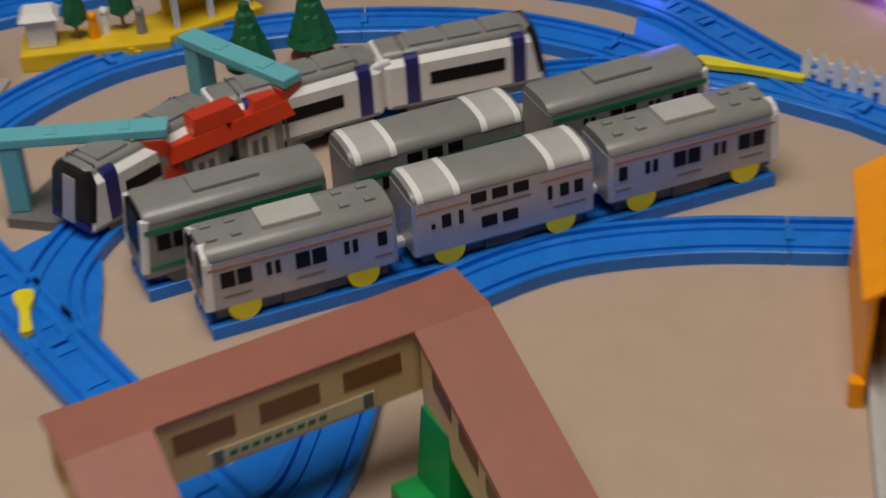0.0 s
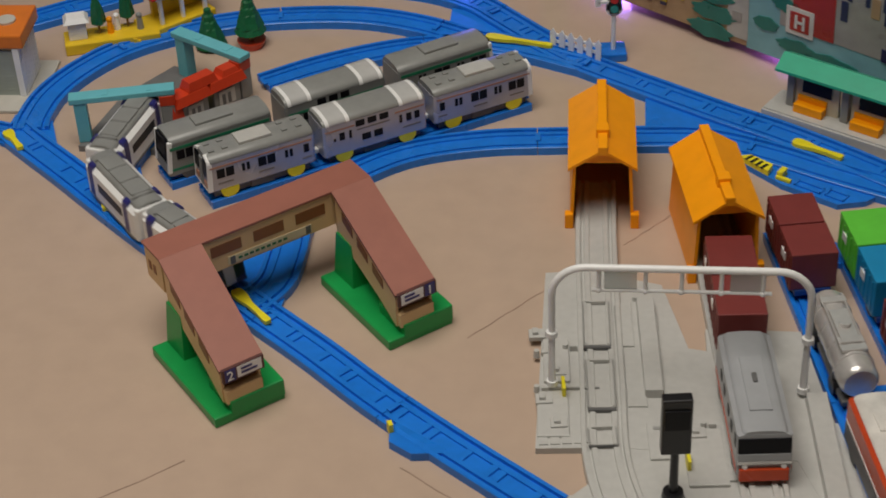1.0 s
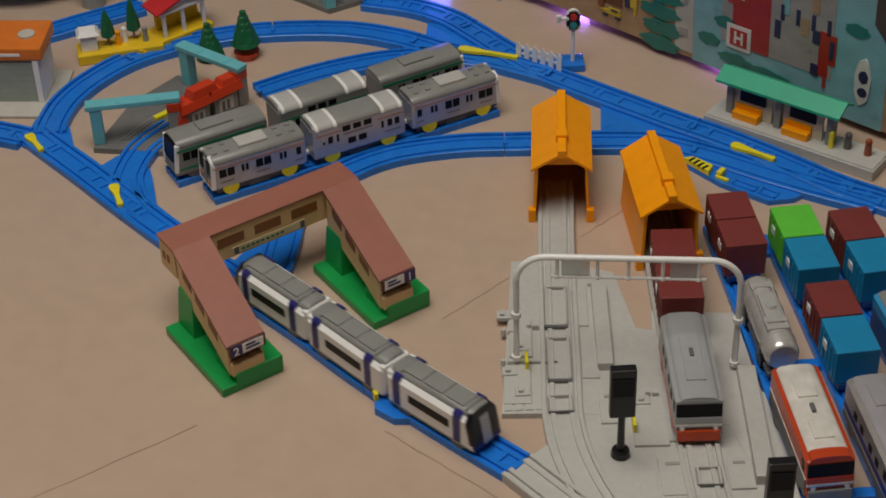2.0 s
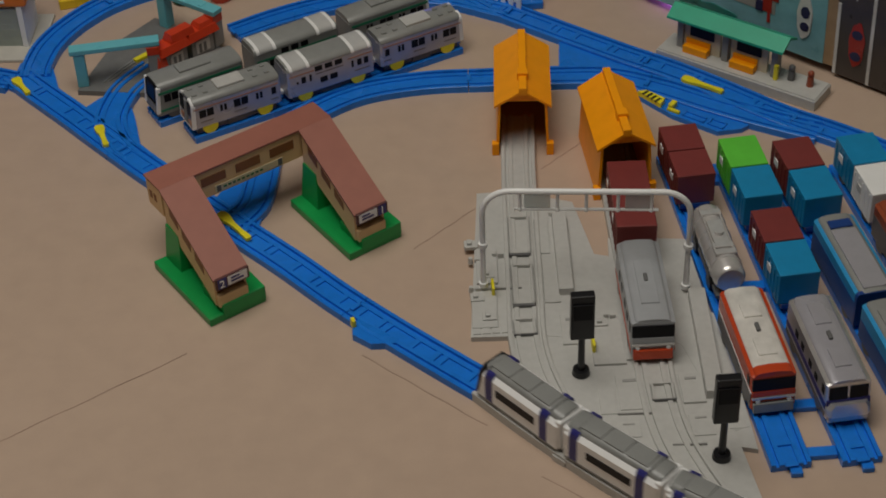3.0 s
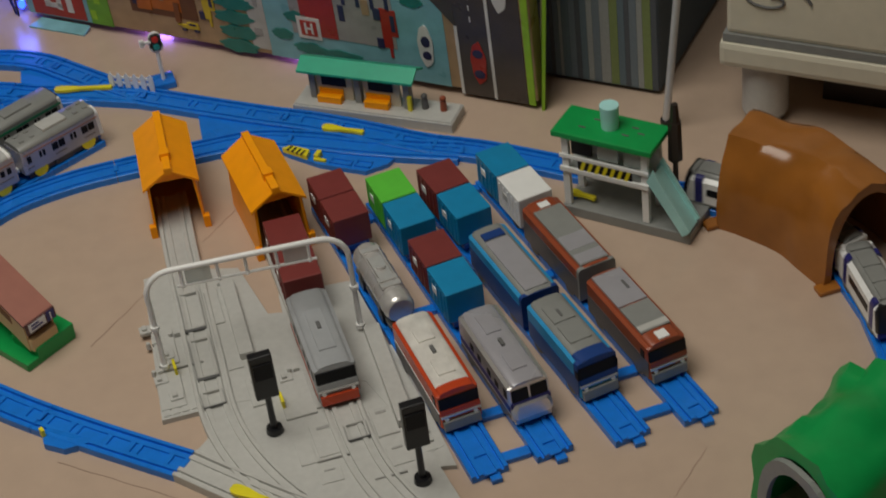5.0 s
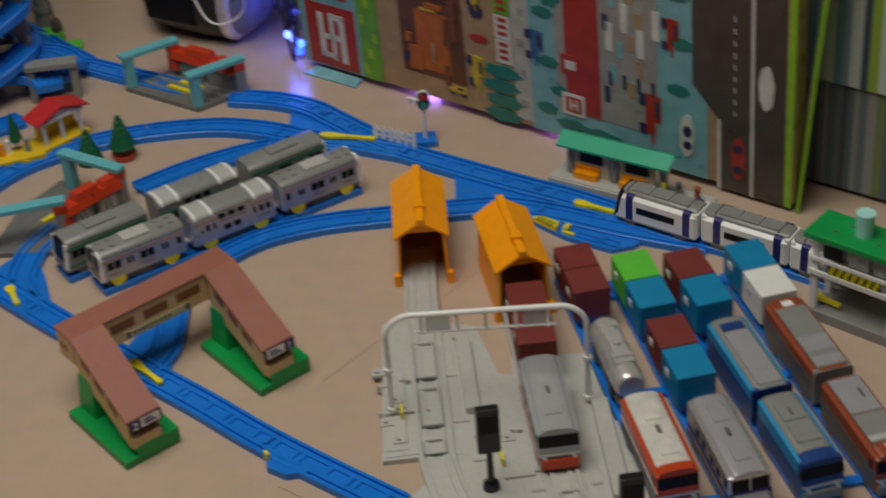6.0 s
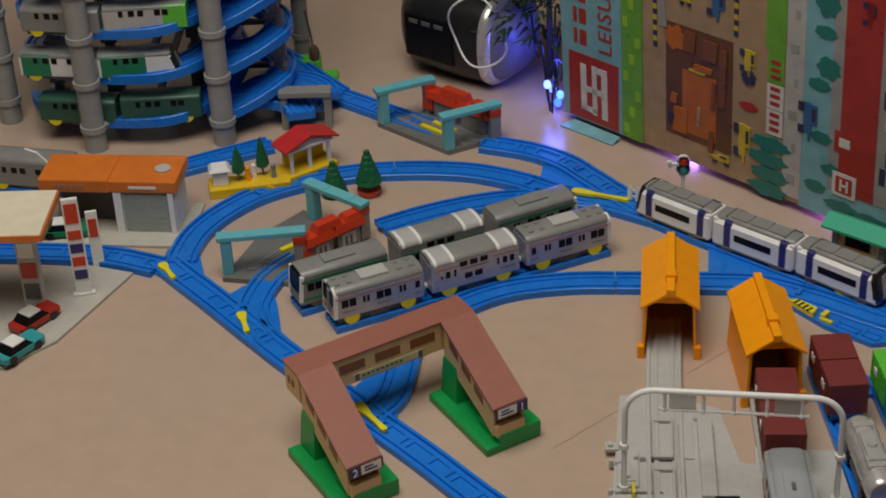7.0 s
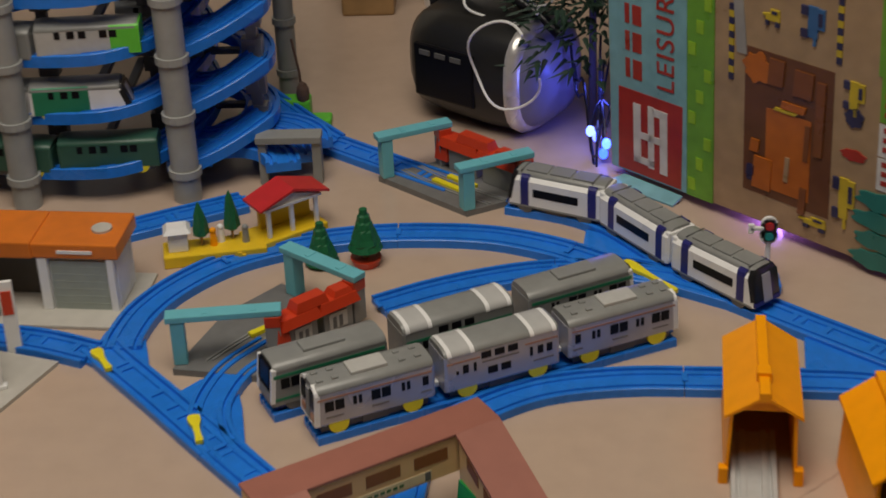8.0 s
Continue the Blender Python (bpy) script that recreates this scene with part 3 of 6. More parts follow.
def footbridge():
    # local frame: u along the deck, v from the stair feet to the deck
    o = Vector((-0.212, 1.097, 0))
    eu = (Vector((-0.068, 1.187, 0)) - o).normalized()
    ev = Vector((-eu.y, eu.x, 0))
    m = Matrix(((eu.x, ev.x, 0, o.x), (eu.y, ev.y, 0, o.y), (0, 0, 1, 0), (0, 0, 0, 1)))
    t = thing("footbridge", "toy station footbridge, brown roof, cream walls, green bases", "footbridge", m=m)
    span = (Vector((-0.068, 1.187, 0)) - o).length
    W = 0.066
    H = 0.094
    VD = 0.134
    SK = 0.009
    for x0 in (0, span):
        bm = B()
        box(bm, x0, x0 + W, 0, 0.118, 0, 0.010, 0.0015)
        box(bm, x0 + 0.016, x0 + W + 0.0005, -0.0005, 0.042, 0.004, 0.021, 0.0015)
        part("base", bm, GREEN, t)
        bm = B()
        loft(bm, [[(x0 + 0.014, 0.083, .009), (x0 + .050, .083, .009), (x0 + .050, .116, .009), (x0 + .014, .116, .009)], [(x0 + .019, .089, .052), (x0 + .051, .089, .052), (x0 + .051, .116, .052), (x0 + .019, .116, .052)]])
        part("post", bm, GREEN, t)
        bm = B()
        box(bm, x0 + .025, x0 + .053, .086, .118, .052, .0575, .001)
        part("post_head", bm, CREAM, t)
        # sloped stair tunnel
        xa, xb = x0 + 0.0125, x0 + 0.0490
        y0, z0f, y1, z1f = 0.006, 0.020, 0.118, 0.060
        hw = 0.034
        for x, nm in ((xa, "stair_wall"), (xb - 0.0025, "stair_wall")):
            bm = B()
            poly = [(y0, z0f), (y0, z0f + hw - .002), (y1 - .001, z1f + hw - .005), (y1, z1f - .012)]
            loft(bm, [[(xx + SK * (p - y0) / (y1 - y0), p, q) for p, q in poly] for xx in (x, x + .0025)])
            part(nm, bm, CREAM, t)
            for k in range(3):
                f = 0.20 + 0.25 * k
                yy, zz = y0 + (y1 - y0) * f, z0f + (z1f - z0f) * f + hw * .62
                yz, zw = y0 + (y1 - y0) * (f + .17), z0f + (z1f - z0f) * (f + .17) + hw * .62
                bm = B()
                loft(bm, [[(xx + SK * (p - y0) / (y1 - y0), p, q) for p, q in ((yy, zz - .005), (yy, zz + .005), (yz, zw + .005), (yz, zw - .005))] for xx in (x - .0006, x + .0031)])
                # pane coloured as the shade seen through an open window
                part("stair_window", bm, mat("window_shade_brown", (.24, .088, .026), .5), t)
        bm = B()
        quad_slab(bm, [(xa, y0, z0f), (xb, y0, z0f), (xb + SK, y1, z1f), (xa + SK, y1, z1f)], .003)
        part("stair_floor", bm, CREAM, t)
        bm = B()
        quad_slab(bm, [(xa - .002, y0 - .004, z0f + hw + .001), (xb + .002, y0 - .004, z0f + hw + .001), (xb + .002 + SK, y1 + .0004, z1f + hw + .0006), (xa - .002 + SK, y1 + .0004, z1f + hw + .0006)], .003)
        part("stair_roof", bm, BRIDGEROOF, t)
        # sign over the stair mouth
        bm = B()
        box(bm, xa - .001, xb + .001, y0 - .0075, y0 - .0045, z0f + hw - .011, z0f + hw + .003, .0004)
        part("stair_sign", bm, mat("sign_frame_brown", (.10, .035, .03), .5), t, "small dark framed number sign")
        bm = B()
        wx = xa + .0125 if x0 == 0 else xa + .0015
        box(bm, wx, wx + .0225, y0 - .0078, y0 - .0073, z0f + hw - .0095, z0f + hw + .0015)
        part("sign_plate", bm, WHITE, t)
        dark = xa + .001 if x0 == 0 else xb - .011
        bm = B()
        box(bm, dark, dark + .010, y0 - .0080, y0 - .0072, z0f + hw - .010, z0f + hw + .002)
        part("sign_patch", bm, NAVY, t)
        cu = bpy.data.curves.new("sign_number", "FONT")
        cu.body, cu.size, cu.extrude = ("2" if x0 == 0 else "1"), .013, .0002
        ob = new("sign_number", cu)
        ob.parent = t
        ob.matrix_basis = Matrix.Translation((dark + .0015, y0 - .0084, z0f + hw - .0085)) @ Matrix.Rotation(radians(90), 4, "X")
        cu.materials.append(WHITE)
        for i in range(2):
            bm = B()
            sx = xa + (.0160 if x0 == 0 else .005)
            box(bm, sx, sx + (.010 if i else .0145), y0 - .0082, y0 - .0077, z0f + hw - .0065 + .004 * i, z0f + hw - .0045 + .004 * i)
            part("sign_bar", bm, NAVY, t)
        bm = B()
        box(bm, xa + .001, xb - .001, y0 - .005, y0 + .008, z0f - .002, z0f + .012, .001)
        part("landing", bm, CREAM, t)
        # dark brown panel: the stair's shaded inside, put into the colour
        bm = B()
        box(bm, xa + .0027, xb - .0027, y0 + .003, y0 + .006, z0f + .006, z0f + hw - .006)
        part("stair_shade_panel", bm, mat("stair_shade_brown", (.14, .05, .025), .6), t)
    xa, xb = 0.012 + SK, span + 0.050 + SK
    ya, yb = VD - 0.014, VD + 0.018
    bm = B()
    box(bm, xa, xb, ya, ya + .0025, H - .036, H - .002)
    part("deck_wall", bm, CREAM, t)
    bm = B()
    box(bm, xa, xb, yb - .0025, yb, H - .036, H - .002)
    part("deck_wall", bm, CREAM, t)
    for x in (xa, xb - .0025):
        bm = B()
        box(bm, x, x + .0025, ya + .0026, yb - .0026, H - .036, H - .002)
        part("deck_end", bm, CREAM, t)
        for y in (ya + .012, ya + .021):
            bm = B()
            box(bm, x - .0005, x + .003, y, y + .005, H - .024, H - .015)
            # same brown for the shaded inside behind the end openings
            part("end_window", bm, mat("window_shade_brown", (.24, .088, .026), .5), t)
    bm = B()
    box(bm, xa + .003, xb - .003, ya + .003, yb - .003, H - .036, H - .033)
    part("deck_floor", bm, CREAM, t)
    mid0, mid1 = 0.048 + SK, span + 0.014 + SK
    for y in (ya - .0005, yb - .0027):
        for k in range(3):
            x = mid0 + (mid1 - mid0) * (0.08 + .31 * k)
            bm = B()
            box(bm, x, x + (mid1 - mid0) * .22, y, y + .0032, H - .0205, H - .0095)
            # deck pane, shade of the interior in its colour
            part("deck_window", bm, mat("window_shade_brown", (.24, .088, .026), .5), t)
    bm = B()
    box(bm, mid0 + .026, mid1 - .026, ya - .0009, ya - .0001, H - .0335, H - .0255)
    part("deck_sign", bm, mat("sign_cream", (.64, .55, .36), .5), t, "white strip sign under the windows")
    for k in range(9):
        bm = B()
        x = mid0 + .036 + k * .0056
        box(bm, x, x + .0038, ya - .0013, ya - .0008, H - .0308, H - .0284)
        part("sign_bar", bm, TREEGREEN, t)
    for x in (mid0 + .028, mid1 - .032):
        bm = B()
        box(bm, x, x + .005, ya - .0014, ya - .0008, H - .0338, H - .0254, .0004)
        part("sign_picture", bm, DKGREY, t)
    bm = B()
    box(bm, xa - .0015, xb + .0015, ya - .0015, yb + .0015, H - .002, H + .0008, .0006)
    part("deck_roof", bm, BRIDGEROOF, t)


footbridge()


# ---- engine sheds ----
def shed(m, L=0.115, W=0.058, H=0.068, R=0.086):
    t = thing("engine_shed", "orange plastic toy engine shed with ridged roof", "toy shed", "engine sheds", m)
    w = W / 2
    for s in (1, -1):
        bm = B()
        loft(bm, [[(s * w * 1.04, 0, 0), (s * (w * 1.04 - .003), 0, 0), (s * (w * .94 - .003), 0, H), (s * w * .94, 0, H)], [(s * w * 1.04, L, 0), (s * (w * 1.04 - .003), L, 0), (s * (w * .94 - .003), L, H), (s * w * .94, L, H)]])
        part("side_wall", bm, ORANGE, t)
        bm = B()
        box(bm, s * w * 1.06 - .004, s * w * 1.06 + .004, -.004, .004, 0, .016, .001)
        part("foot", bm, ORANGE, t)
        bm = B()
        y0, y1 = -.003, L + .003
        loft(bm, [[(s * .003, y0, R), (s * .003, y0, R - .003), (s * (w + .003), y0, H - .004), (s * (w + .003), y0, H - .001)], [(s * .003, y1, R), (s * .003, y1, R - .003), (s * (w + .003), y1, H - .004), (s * (w + .003), y1, H - .001)]])
        part("roof_side", bm, ORANGE, t)
    bm = B()
    box(bm, -.0045, .0045, -.003, L + .003, R - .005, R + .0045, .001)
    box(bm, -.006, .006, .022, .034, R - .004, R + .008, .001)
    part("ridge", bm, ORANGE, t)
    for y in (0.001, L - .004):
        bm = B()
        prism(bm, [(-w * .92, H - .003), (-w * .6, H + .003), (w * .6, H + .003), (w * .92, H - .003), (0.003, R - .003), (-.003, R - .003)], "y", y, y + .003)
        part("gable", bm, ORANGE, t)
    # back wall in darkened orange, the shade of the inside as colour
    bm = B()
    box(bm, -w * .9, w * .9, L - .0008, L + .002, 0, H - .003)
    part("back_wall", bm, mat("shed_shade_brown", (.16, .055, .015), .6), t)
    return t


SHED = shed(Matrix.Translation((.1325, 1.357, 0)) @ Matrix.Rotation(radians(-5), 4, "Z"))
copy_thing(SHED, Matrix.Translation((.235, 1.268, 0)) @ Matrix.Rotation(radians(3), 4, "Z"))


# ---- depot plate ----
def depot():
    t = thing("toy_depot", "pale grey moulded toy depot base with rails", "toy depot", m=pose(0, 0, 0))
    bm = B()
    prism(bm, [(.049, 1.049), (.102, 1.046), (.1155, 1.281), (.074, 1.281)], "z", 0, .006)
    part("west_apron", bm, LTGREY, t)
    bm = B()
    prism(bm, [(.090, 1.03), (.285, .895), (.300, .735), (.315, .715), (.293, .706), (.05, .957), (.066, .986), (.088, 1.005)], "z", 0, .0066)
    part("points_plate", bm, LTGREY, t)
    bm = B()
    prism(bm, [(.1025, 1.048), (.255, 1.02), (.283, .895), (.30, .90), (.287, 1.18), (.206, 1.19), (.203, 1.16), (.188, 1.165), (.176, 1.255), (.1155, 1.28)], "z", 0, .0060)
    part("middle_plate", bm, LTGREY, t)
    bm = B()
    prism(bm, [(.092, 1.0), (.104, 1.052), (.118, 1.10), (.20, 1.10), (.30, 1.06), (.302, .87), (.14, .92)], "z", 0, .0055)
    part("infill_plate", bm, LTGREY, t)
    for i, P in enumerate(([(.133, 1.42), (.122, 1.30), (.110, 1.12), (.105, 1.03), (.115, .96), (.14, .89), (.17, .845)], [(.232, 1.36), (.227, 1.20), (.225, 1.05), (.222, .96), (.226, .89), (.245, .82), (.27, .765)])):
        part("rail_bed", sweep(B(), curve_points(flat(P), 8), rail_profile(.0098 + .0003 * i)), LTGREY, t)
    part("through_rail", sweep(B(), curve_points(flat([DIAGONAL[-1]] + YARD), 8), rail_profile(.0106)), LTGREY, t)
    for x, y, rz in ((.1125, 1.20, 4), (.1085, 1.12, 3), (.104, 1.055, 1), (.226, .95, 2)):
        bm = B()
        M = Matrix.Translation((x, y, 0)) @ Matrix.Rotation(radians(-rz), 4, "Z")
        for a in ((-.0105, -.0085, -.03, .03), (.0085, .0105, -.03, .03), (-.0105, .0105, -.031, -.029), (-.0105, .0105, .029, .031)):
            k = .35 if y < 1.06 else 1
            box(bm, a[0], a[1], a[2] * k, a[3] * k, .008, .0112, 0, M)
        part("pit_edge", bm, LTGREY, t)
        for sx in (-.0115, .0115):
            bm = B()
            box(bm, sx - .0005, sx + .0005, -.03 * k, .03 * k, .008, .0108, 0, M)
            part("pit_line", bm, mat("groove_grey", (.33, .325, .31), .5), t)
        bm = B()
        box(bm, -.0115, .0115, -.034 * k, -.031 * k, .008, .0108, 0, M)
        part("pit_gap", bm, DKGREY, t)
    # raised walks
    for x, y, w, l, h, rz in ((.1545, 1.165, .0075, .062, .015, 3), (.2785, 1.015, .0085, .075, .016, 3), (.074, 1.155, .011, .028, .009, 3), (.066, 1.085, .013, .025, .0085, 3), (.183, 1.03, .016, .035, .0085, 2)):
        bm = B()
        box(bm, -w, w, -l, l, 0, h, .0008, Matrix.Translation((x, y, 0)) @ Matrix.Rotation(radians(-rz), 4, "Z"))
        part("walkway", bm, LTGREY, t)
    for k in range(4):
        bm = B()
        box(bm, .2735 + .0006 * k, .2905 + .0006 * k, .9295 - .0105 * k, .9395 - .0105 * k, 0, .0145 - .0026 * k, .0004)
        part("step", bm, LTGREY, t)
    for x, y in ((.060, 1.19), (.074, 1.14), (.060, 1.105), (.070, 1.075), (.180, 1.055)):
        bm = B()
        box(bm, -.007, .007, -.006, .006, .006, .0105, .0006, Matrix.Translation((x, y, 0)))
        box(bm, -.004, .001, -.003, .004, .0095, .0135, .0005, Matrix.Translation((x, y, 0)))
        part("moulded_fitting", bm, LTGREY, t)
    for x, y in ((.077, 1.115), (.168, 1.02)):
        bm = B()
        box(bm, x - .0015, x + .0015, y - .008, y + .008, .006, .018, .0006)
        part("yellow_bar", bm, YELLOW, t)
    for x, y, a, b, rz in ((.196, .955, .013, .024, -1), (.172, .945, .008, .018, -2), (.255, .955, .011, .020, -1), (.256, .905, .011, .014, 0), (.150, 1.05, .010, .022, -2), (.138, 1.20, .006, .030, -3), (.138, 1.12, .008, .028, -3), (.248, 1.08, .005, .040, -1), (.200, 1.03, .005, .030, -1), (.187, .905, .011, .010, -3)):
        bm = B()
        box(bm, -a, a, -b, b, .004, .0079, .0004, Matrix.Translation((x, y, 0)) @ Matrix.Rotation(radians(rz), 4, "Z"))
        part("moulded_panel", bm, LTGREY, t)
        if a < .010:
            continue
        bm = B()
        box(bm, -a * .5, a * .5, b * .55, b * .7, .0078, .0086, 0, Matrix.Translation((x, y, 0)) @ Matrix.Rotation(radians(rz), 4, "Z"))
        part("moulded_rib", bm, mat("groove_grey", (.33, .325, .31), .5), t)
    # thin dark joints and small bosses of the moulding
    for x, y, a, b in ((.085, 1.118, .022, .0006), (.240, .880, .016, .0006), (.195, .925, .016, .0006), (.128, 1.17, .0006, .055)):
        bm = B()
        box(bm, -a, a, -b, b, .0055, .0091, 0, Matrix.Translation((x, y, 0)) @ Matrix.Rotation(radians(-3), 4, "Z"))
        part("joint_line", bm, mat("groove_grey", (.33, .325, .31), .5), t)
    for x, y, h in ((.186, 1.062, .014), (.083, 1.17, .013), (.058, 1.165, .012), (.055, 1.12, .011), (.150, 1.235, .010)):
        bm = B()
        cyl(bm, (x, y, .005), (x, y, h), .0030, .0022, 10)
        box(bm, x + .004, x + .010, y - .002, y + .002, .005, h - .001, .0005)
        part("boss", bm, LTGREY, t)
    for i in range(5):
        bm = B()
        x = .052 + .0095 * i
        box(bm, x, x + .0075, 1.052, 1.075, .006, .0072)
        part("apron_panel", bm, LTGREY, t)
    for a in ((.093, .921, .139, .871), (.211, .791, .260, .739)):
        lever(*a, w=.0065, z=.0135)
    bm = B()
    sweep(bm, flat([(.116, .884), (.118, .881), (.126, .873)]), [(-.006, 0), (-.006, .007), (.006, .007), (.006, 0)])
    part("lever_mount", bm, LTGREY, t)
    # gantry
    g = thing("signal_gantry", "white plastic tubular gantry over depot tracks", "gantry", m=pose(0, 0, 0))
    a, b = Vector((.068, 1.122, .007)), Vector((.273, 1.098, .012))
    d = (b - a)
    d.z = 0
    e = d.normalized()
    zt, r = .133, .028
    C = [a, a + Vector((0, 0, zt - r - .007))]
    for k in range(1, 9):
        an = math.pi / 2 * k / 8
        C.append(Vector((a.x, a.y, zt - r)) + e * (r - r * math.cos(an)) + Vector((0, 0, r * math.sin(an))))
    for k in range(9):
        an = math.pi / 2 * k / 8
        C.append(Vector((b.x, b.y, zt - r)) - e * (r - r * math.sin(an)) + Vector((0, 0, r * math.cos(an))))
    C.append(b)
    bm = B()
    tube(bm, C, .0032, 10)
    part("pipe", bm, WHITE, g, smooth=60)
    bm = B()
    p, q = Vector((a.x, a.y, zt - .022)) + e * .032, Vector((b.x, b.y, zt - .022)) - e * .032
    cyl(bm, p, q, .0016)
    part("lower_pipe", bm, WHITE, g)
    for f in (.04, .30, .5, .72, .95):
        bm = B()
        c = p.lerp(q, f)
        cyl(bm, c, c + Vector((0, 0, .022)), .0018)
        ball(bm, c, .003)
        part("hanger", bm, WHITE, g)
    for f in (.16, .86):
        bm = B()
        c = p.lerp(q, f)
        box(bm, -.013, .013, -.001, .001, .002, .019, 0, Matrix.Translation(c) @ Matrix.Rotation(math.atan2(e.y, e.x), 4, "Z"))
        part("sign_board", bm, MILKY, g)
    for c in (a, b):
        for z in (.01, .062):
            bm = B()
            cyl(bm, (c.x, c.y, z), (c.x, c.y, z + .005), .0048)
            part("collar", bm, WHITE, g)
    for x, y in ((.1515, .986), (.266, .862)):
        s = thing("depot_signal", "black plastic toy signal on a post", "signal", "depot signals", pose(x, y, .0072))
        bm = B()
        cyl(bm, (0, 0, 0), (0, 0, .006), .009, .008, 18)
        part("foot", bm, BLACK, s)
        bm = B()
        cyl(bm, (0, 0, .006), (0, 0, .049), .0036, .0032)
        part("post", bm, BLACK, s)
        bm = B()
        box(bm, -.0115, .0115, -.005, .005, .048, .102, .0015)
        part("head", bm, BLACK, s)
        bm = B()
        box(bm, -.0095, .0095, -.0068, -.0048, .074, .093, .0006)
        part("lamp_panel", bm, GLASSBLACK, s)


depot()

# ---- yard trains ----
YT = [((.2975, 1.325), (.328, .846)), ((.357, 1.305), (.394, .846)), ((.413, 1.295), (.470, .836)), ((.484, 1.290), (.541, .835))]


def on_yard(k, y0, y1):
    """Pose on yard track k between two depths, facing the open end."""
    (xa, ya), (xb, yb) = YT[k]

    def at(y):
        return xa + (xb - xa) * (ya - y) / (ya - yb)
    return between(at(y1), y1, at(y0), y0, 0.001)


def yard_tracks():
    for a, b in YT:
        rail_line([a, ((a[0] + b[0]) / 2, (a[1] + b[1]) / 2), b], 0.0, length=.24)
    for k in (0, 2):
        t = thing("track_tie", "blue plastic cross pieces joining two yard tracks", "toy track", "yard track ties", pose(0, 0, 0))
        for y in (.862, .925, 1.10, 1.28):
            (xa, ya), (xb, yb) = YT[k]
            (xc, yc), (xd, yd) = YT[k + 1]
            f = (ya - y) / (ya - yb)
            x0, x1 = xa + (xb - xa) * f + TW + .0005, xc + (xd - xc) * f - TW - .0005
            bm = B()
            box(bm, x0, x1, y - .006, y + .006, 0, .006, .0008)
            part("cross_piece", bm, BLUE, t)
        for kk in (k, k + 1):
            x, y = YT[kk][1]
            bm = B()
            box(bm, x - .002, x + .009, y - .010, y - .0005, 0, .006, .001)
            part("end_tongue", bm, BLUE, t)


yard_tracks()


def container_wagon(m, cols, L=.108):
    t = thing("container_wagon", "toy flat wagon carrying two plastic containers", "toy wagon", "container wagons", m)
    bm = B()
    box(bm, -L / 2, L / 2, -.0165, .0165, .012, .018, .001)
    part("flatbed", bm, DKBLUE, t)
    for x in (-L * .31, L * .31):
        for s in (1, -1):
            bm = B()
            cyl(bm, (x, s * .011, .0145), (x, s * .0175, .0145), .008, seg=18)
            part("wheel", bm, BLACK, t)
    for i, (mt, lab) in enumerate(cols):
        x0 = -L / 2 + .001 + i * L / 2
        bm = B()
        box(bm, x0, x0 + L / 2 - .002, -.0208, .0208, .0182, .0560, .0012)
        c = part("container", bm, mt, t, lab)
        for s in (1, -1):
            for k in range(5):
                bm = B()
                x = x0 + .006 + k * (L / 2 - .014) / 4
                box(bm, x - .0009, x + .0009, s * .0210 - .0006, s * .0210 + .0006, .021, .052)
                part("rib", bm, mt, c)
            bm = B()
            box(bm, x0 + .014, x0 + .026, s * .0212 - .0006, s * .0212 + .0006, .037, .045)
            part("side_label", bm, WHITE if mt is not WHITE else LTGREY, c)
    return t


BR, CY, LM, WH = (BROWNRED, "brown-red container"), (CYAN, "blue container"), (LIME, "lime green container"), (WHITE, "white container")
container_wagon(on_yard(0, 1.222, 1.315), (BR, BR), .094)
container_wagon(on_yard(1, 1.176, 1.290), (LM, CY))
container_wagon(on_yard(2, 1.168, 1.280), (BR, CY))
container_wagon(on_yard(3, 1.172, 1.276), (CY, WH))
container_wagon(on_yard(1, 1.048, 1.164), (BR, CY))
# wagons half inside the shed
container_wagon(between(.2335, 1.258, .2285, 1.142, .001), (BR, BR), .114)


def tank_wagon(m):
    t = thing("tank_wagon", "silver toy tank wagon with top walkway", "toy wagon", "", m)
    bm = B()
    box(bm, -.055, .055, -.014, .014, .012, .017, .001)
    part("flatbed", bm, DKGREY, t)
    bm = B()
    n = 22
    loft(bm, [[(x, r * math.cos(2 * math.pi * i / n), .034 + r * math.sin(2 * math.pi * i / n)) for i in range(n)] for x, r in ((-.054, .0135), (-.0525, .0150), (-.049, .0165), (.049, .0165), (.0525, .0150), (.054, .0135))])
    part("tank", bm, SILVER2, t, smooth=40)
    bm = B()
    box(bm, -.022, .022, -.008, .008, .0495, .0525, .0008)
    part("walkway", bm, SILVER2, t)
    bm = B()
    cyl(bm, (0, 0, .05), (0, 0, .056), .005)
    part("dome", bm, SILVER2, t)
    for y in (-.0095, .0095):
        bm = B()
        cyl(bm, (-.044, y, .0505), (.030, y, .0505), .0011, seg=8)
        part("hand_rail", bm, SILVER2, t)
    for x in (-.036, .018, .028):
        bm = B()
        box(bm, x - .004, x + .004, -.011, .011, .0488, .0520, .0008)
        part("saddle_strap", bm, SILVER2, t)
    for x in (-.034, -.012, .012, .034):
        bm = B()
        cyl(bm, (x - .0015, 0, .034), (x + .0015, 0, .034), .0172, seg=22)
        part("tank_band", bm, SILVER2, t, smooth=40)
    for x in (-.03, 0.03):
        bm = B()
        box(bm, x - .002, x + .002, -.017, .017, .016, .034, .0008)
        part("saddle", bm, DKGREY, t)
        for s in (1, -1):
            bm = B()
            cyl(bm, (x, s * .010, .0145), (x, s * .0165, .0145), .008, seg=18)
            part("wheel", bm, BLACK, t)


tank_wagon(on_yard(0, 1.072, 1.186))


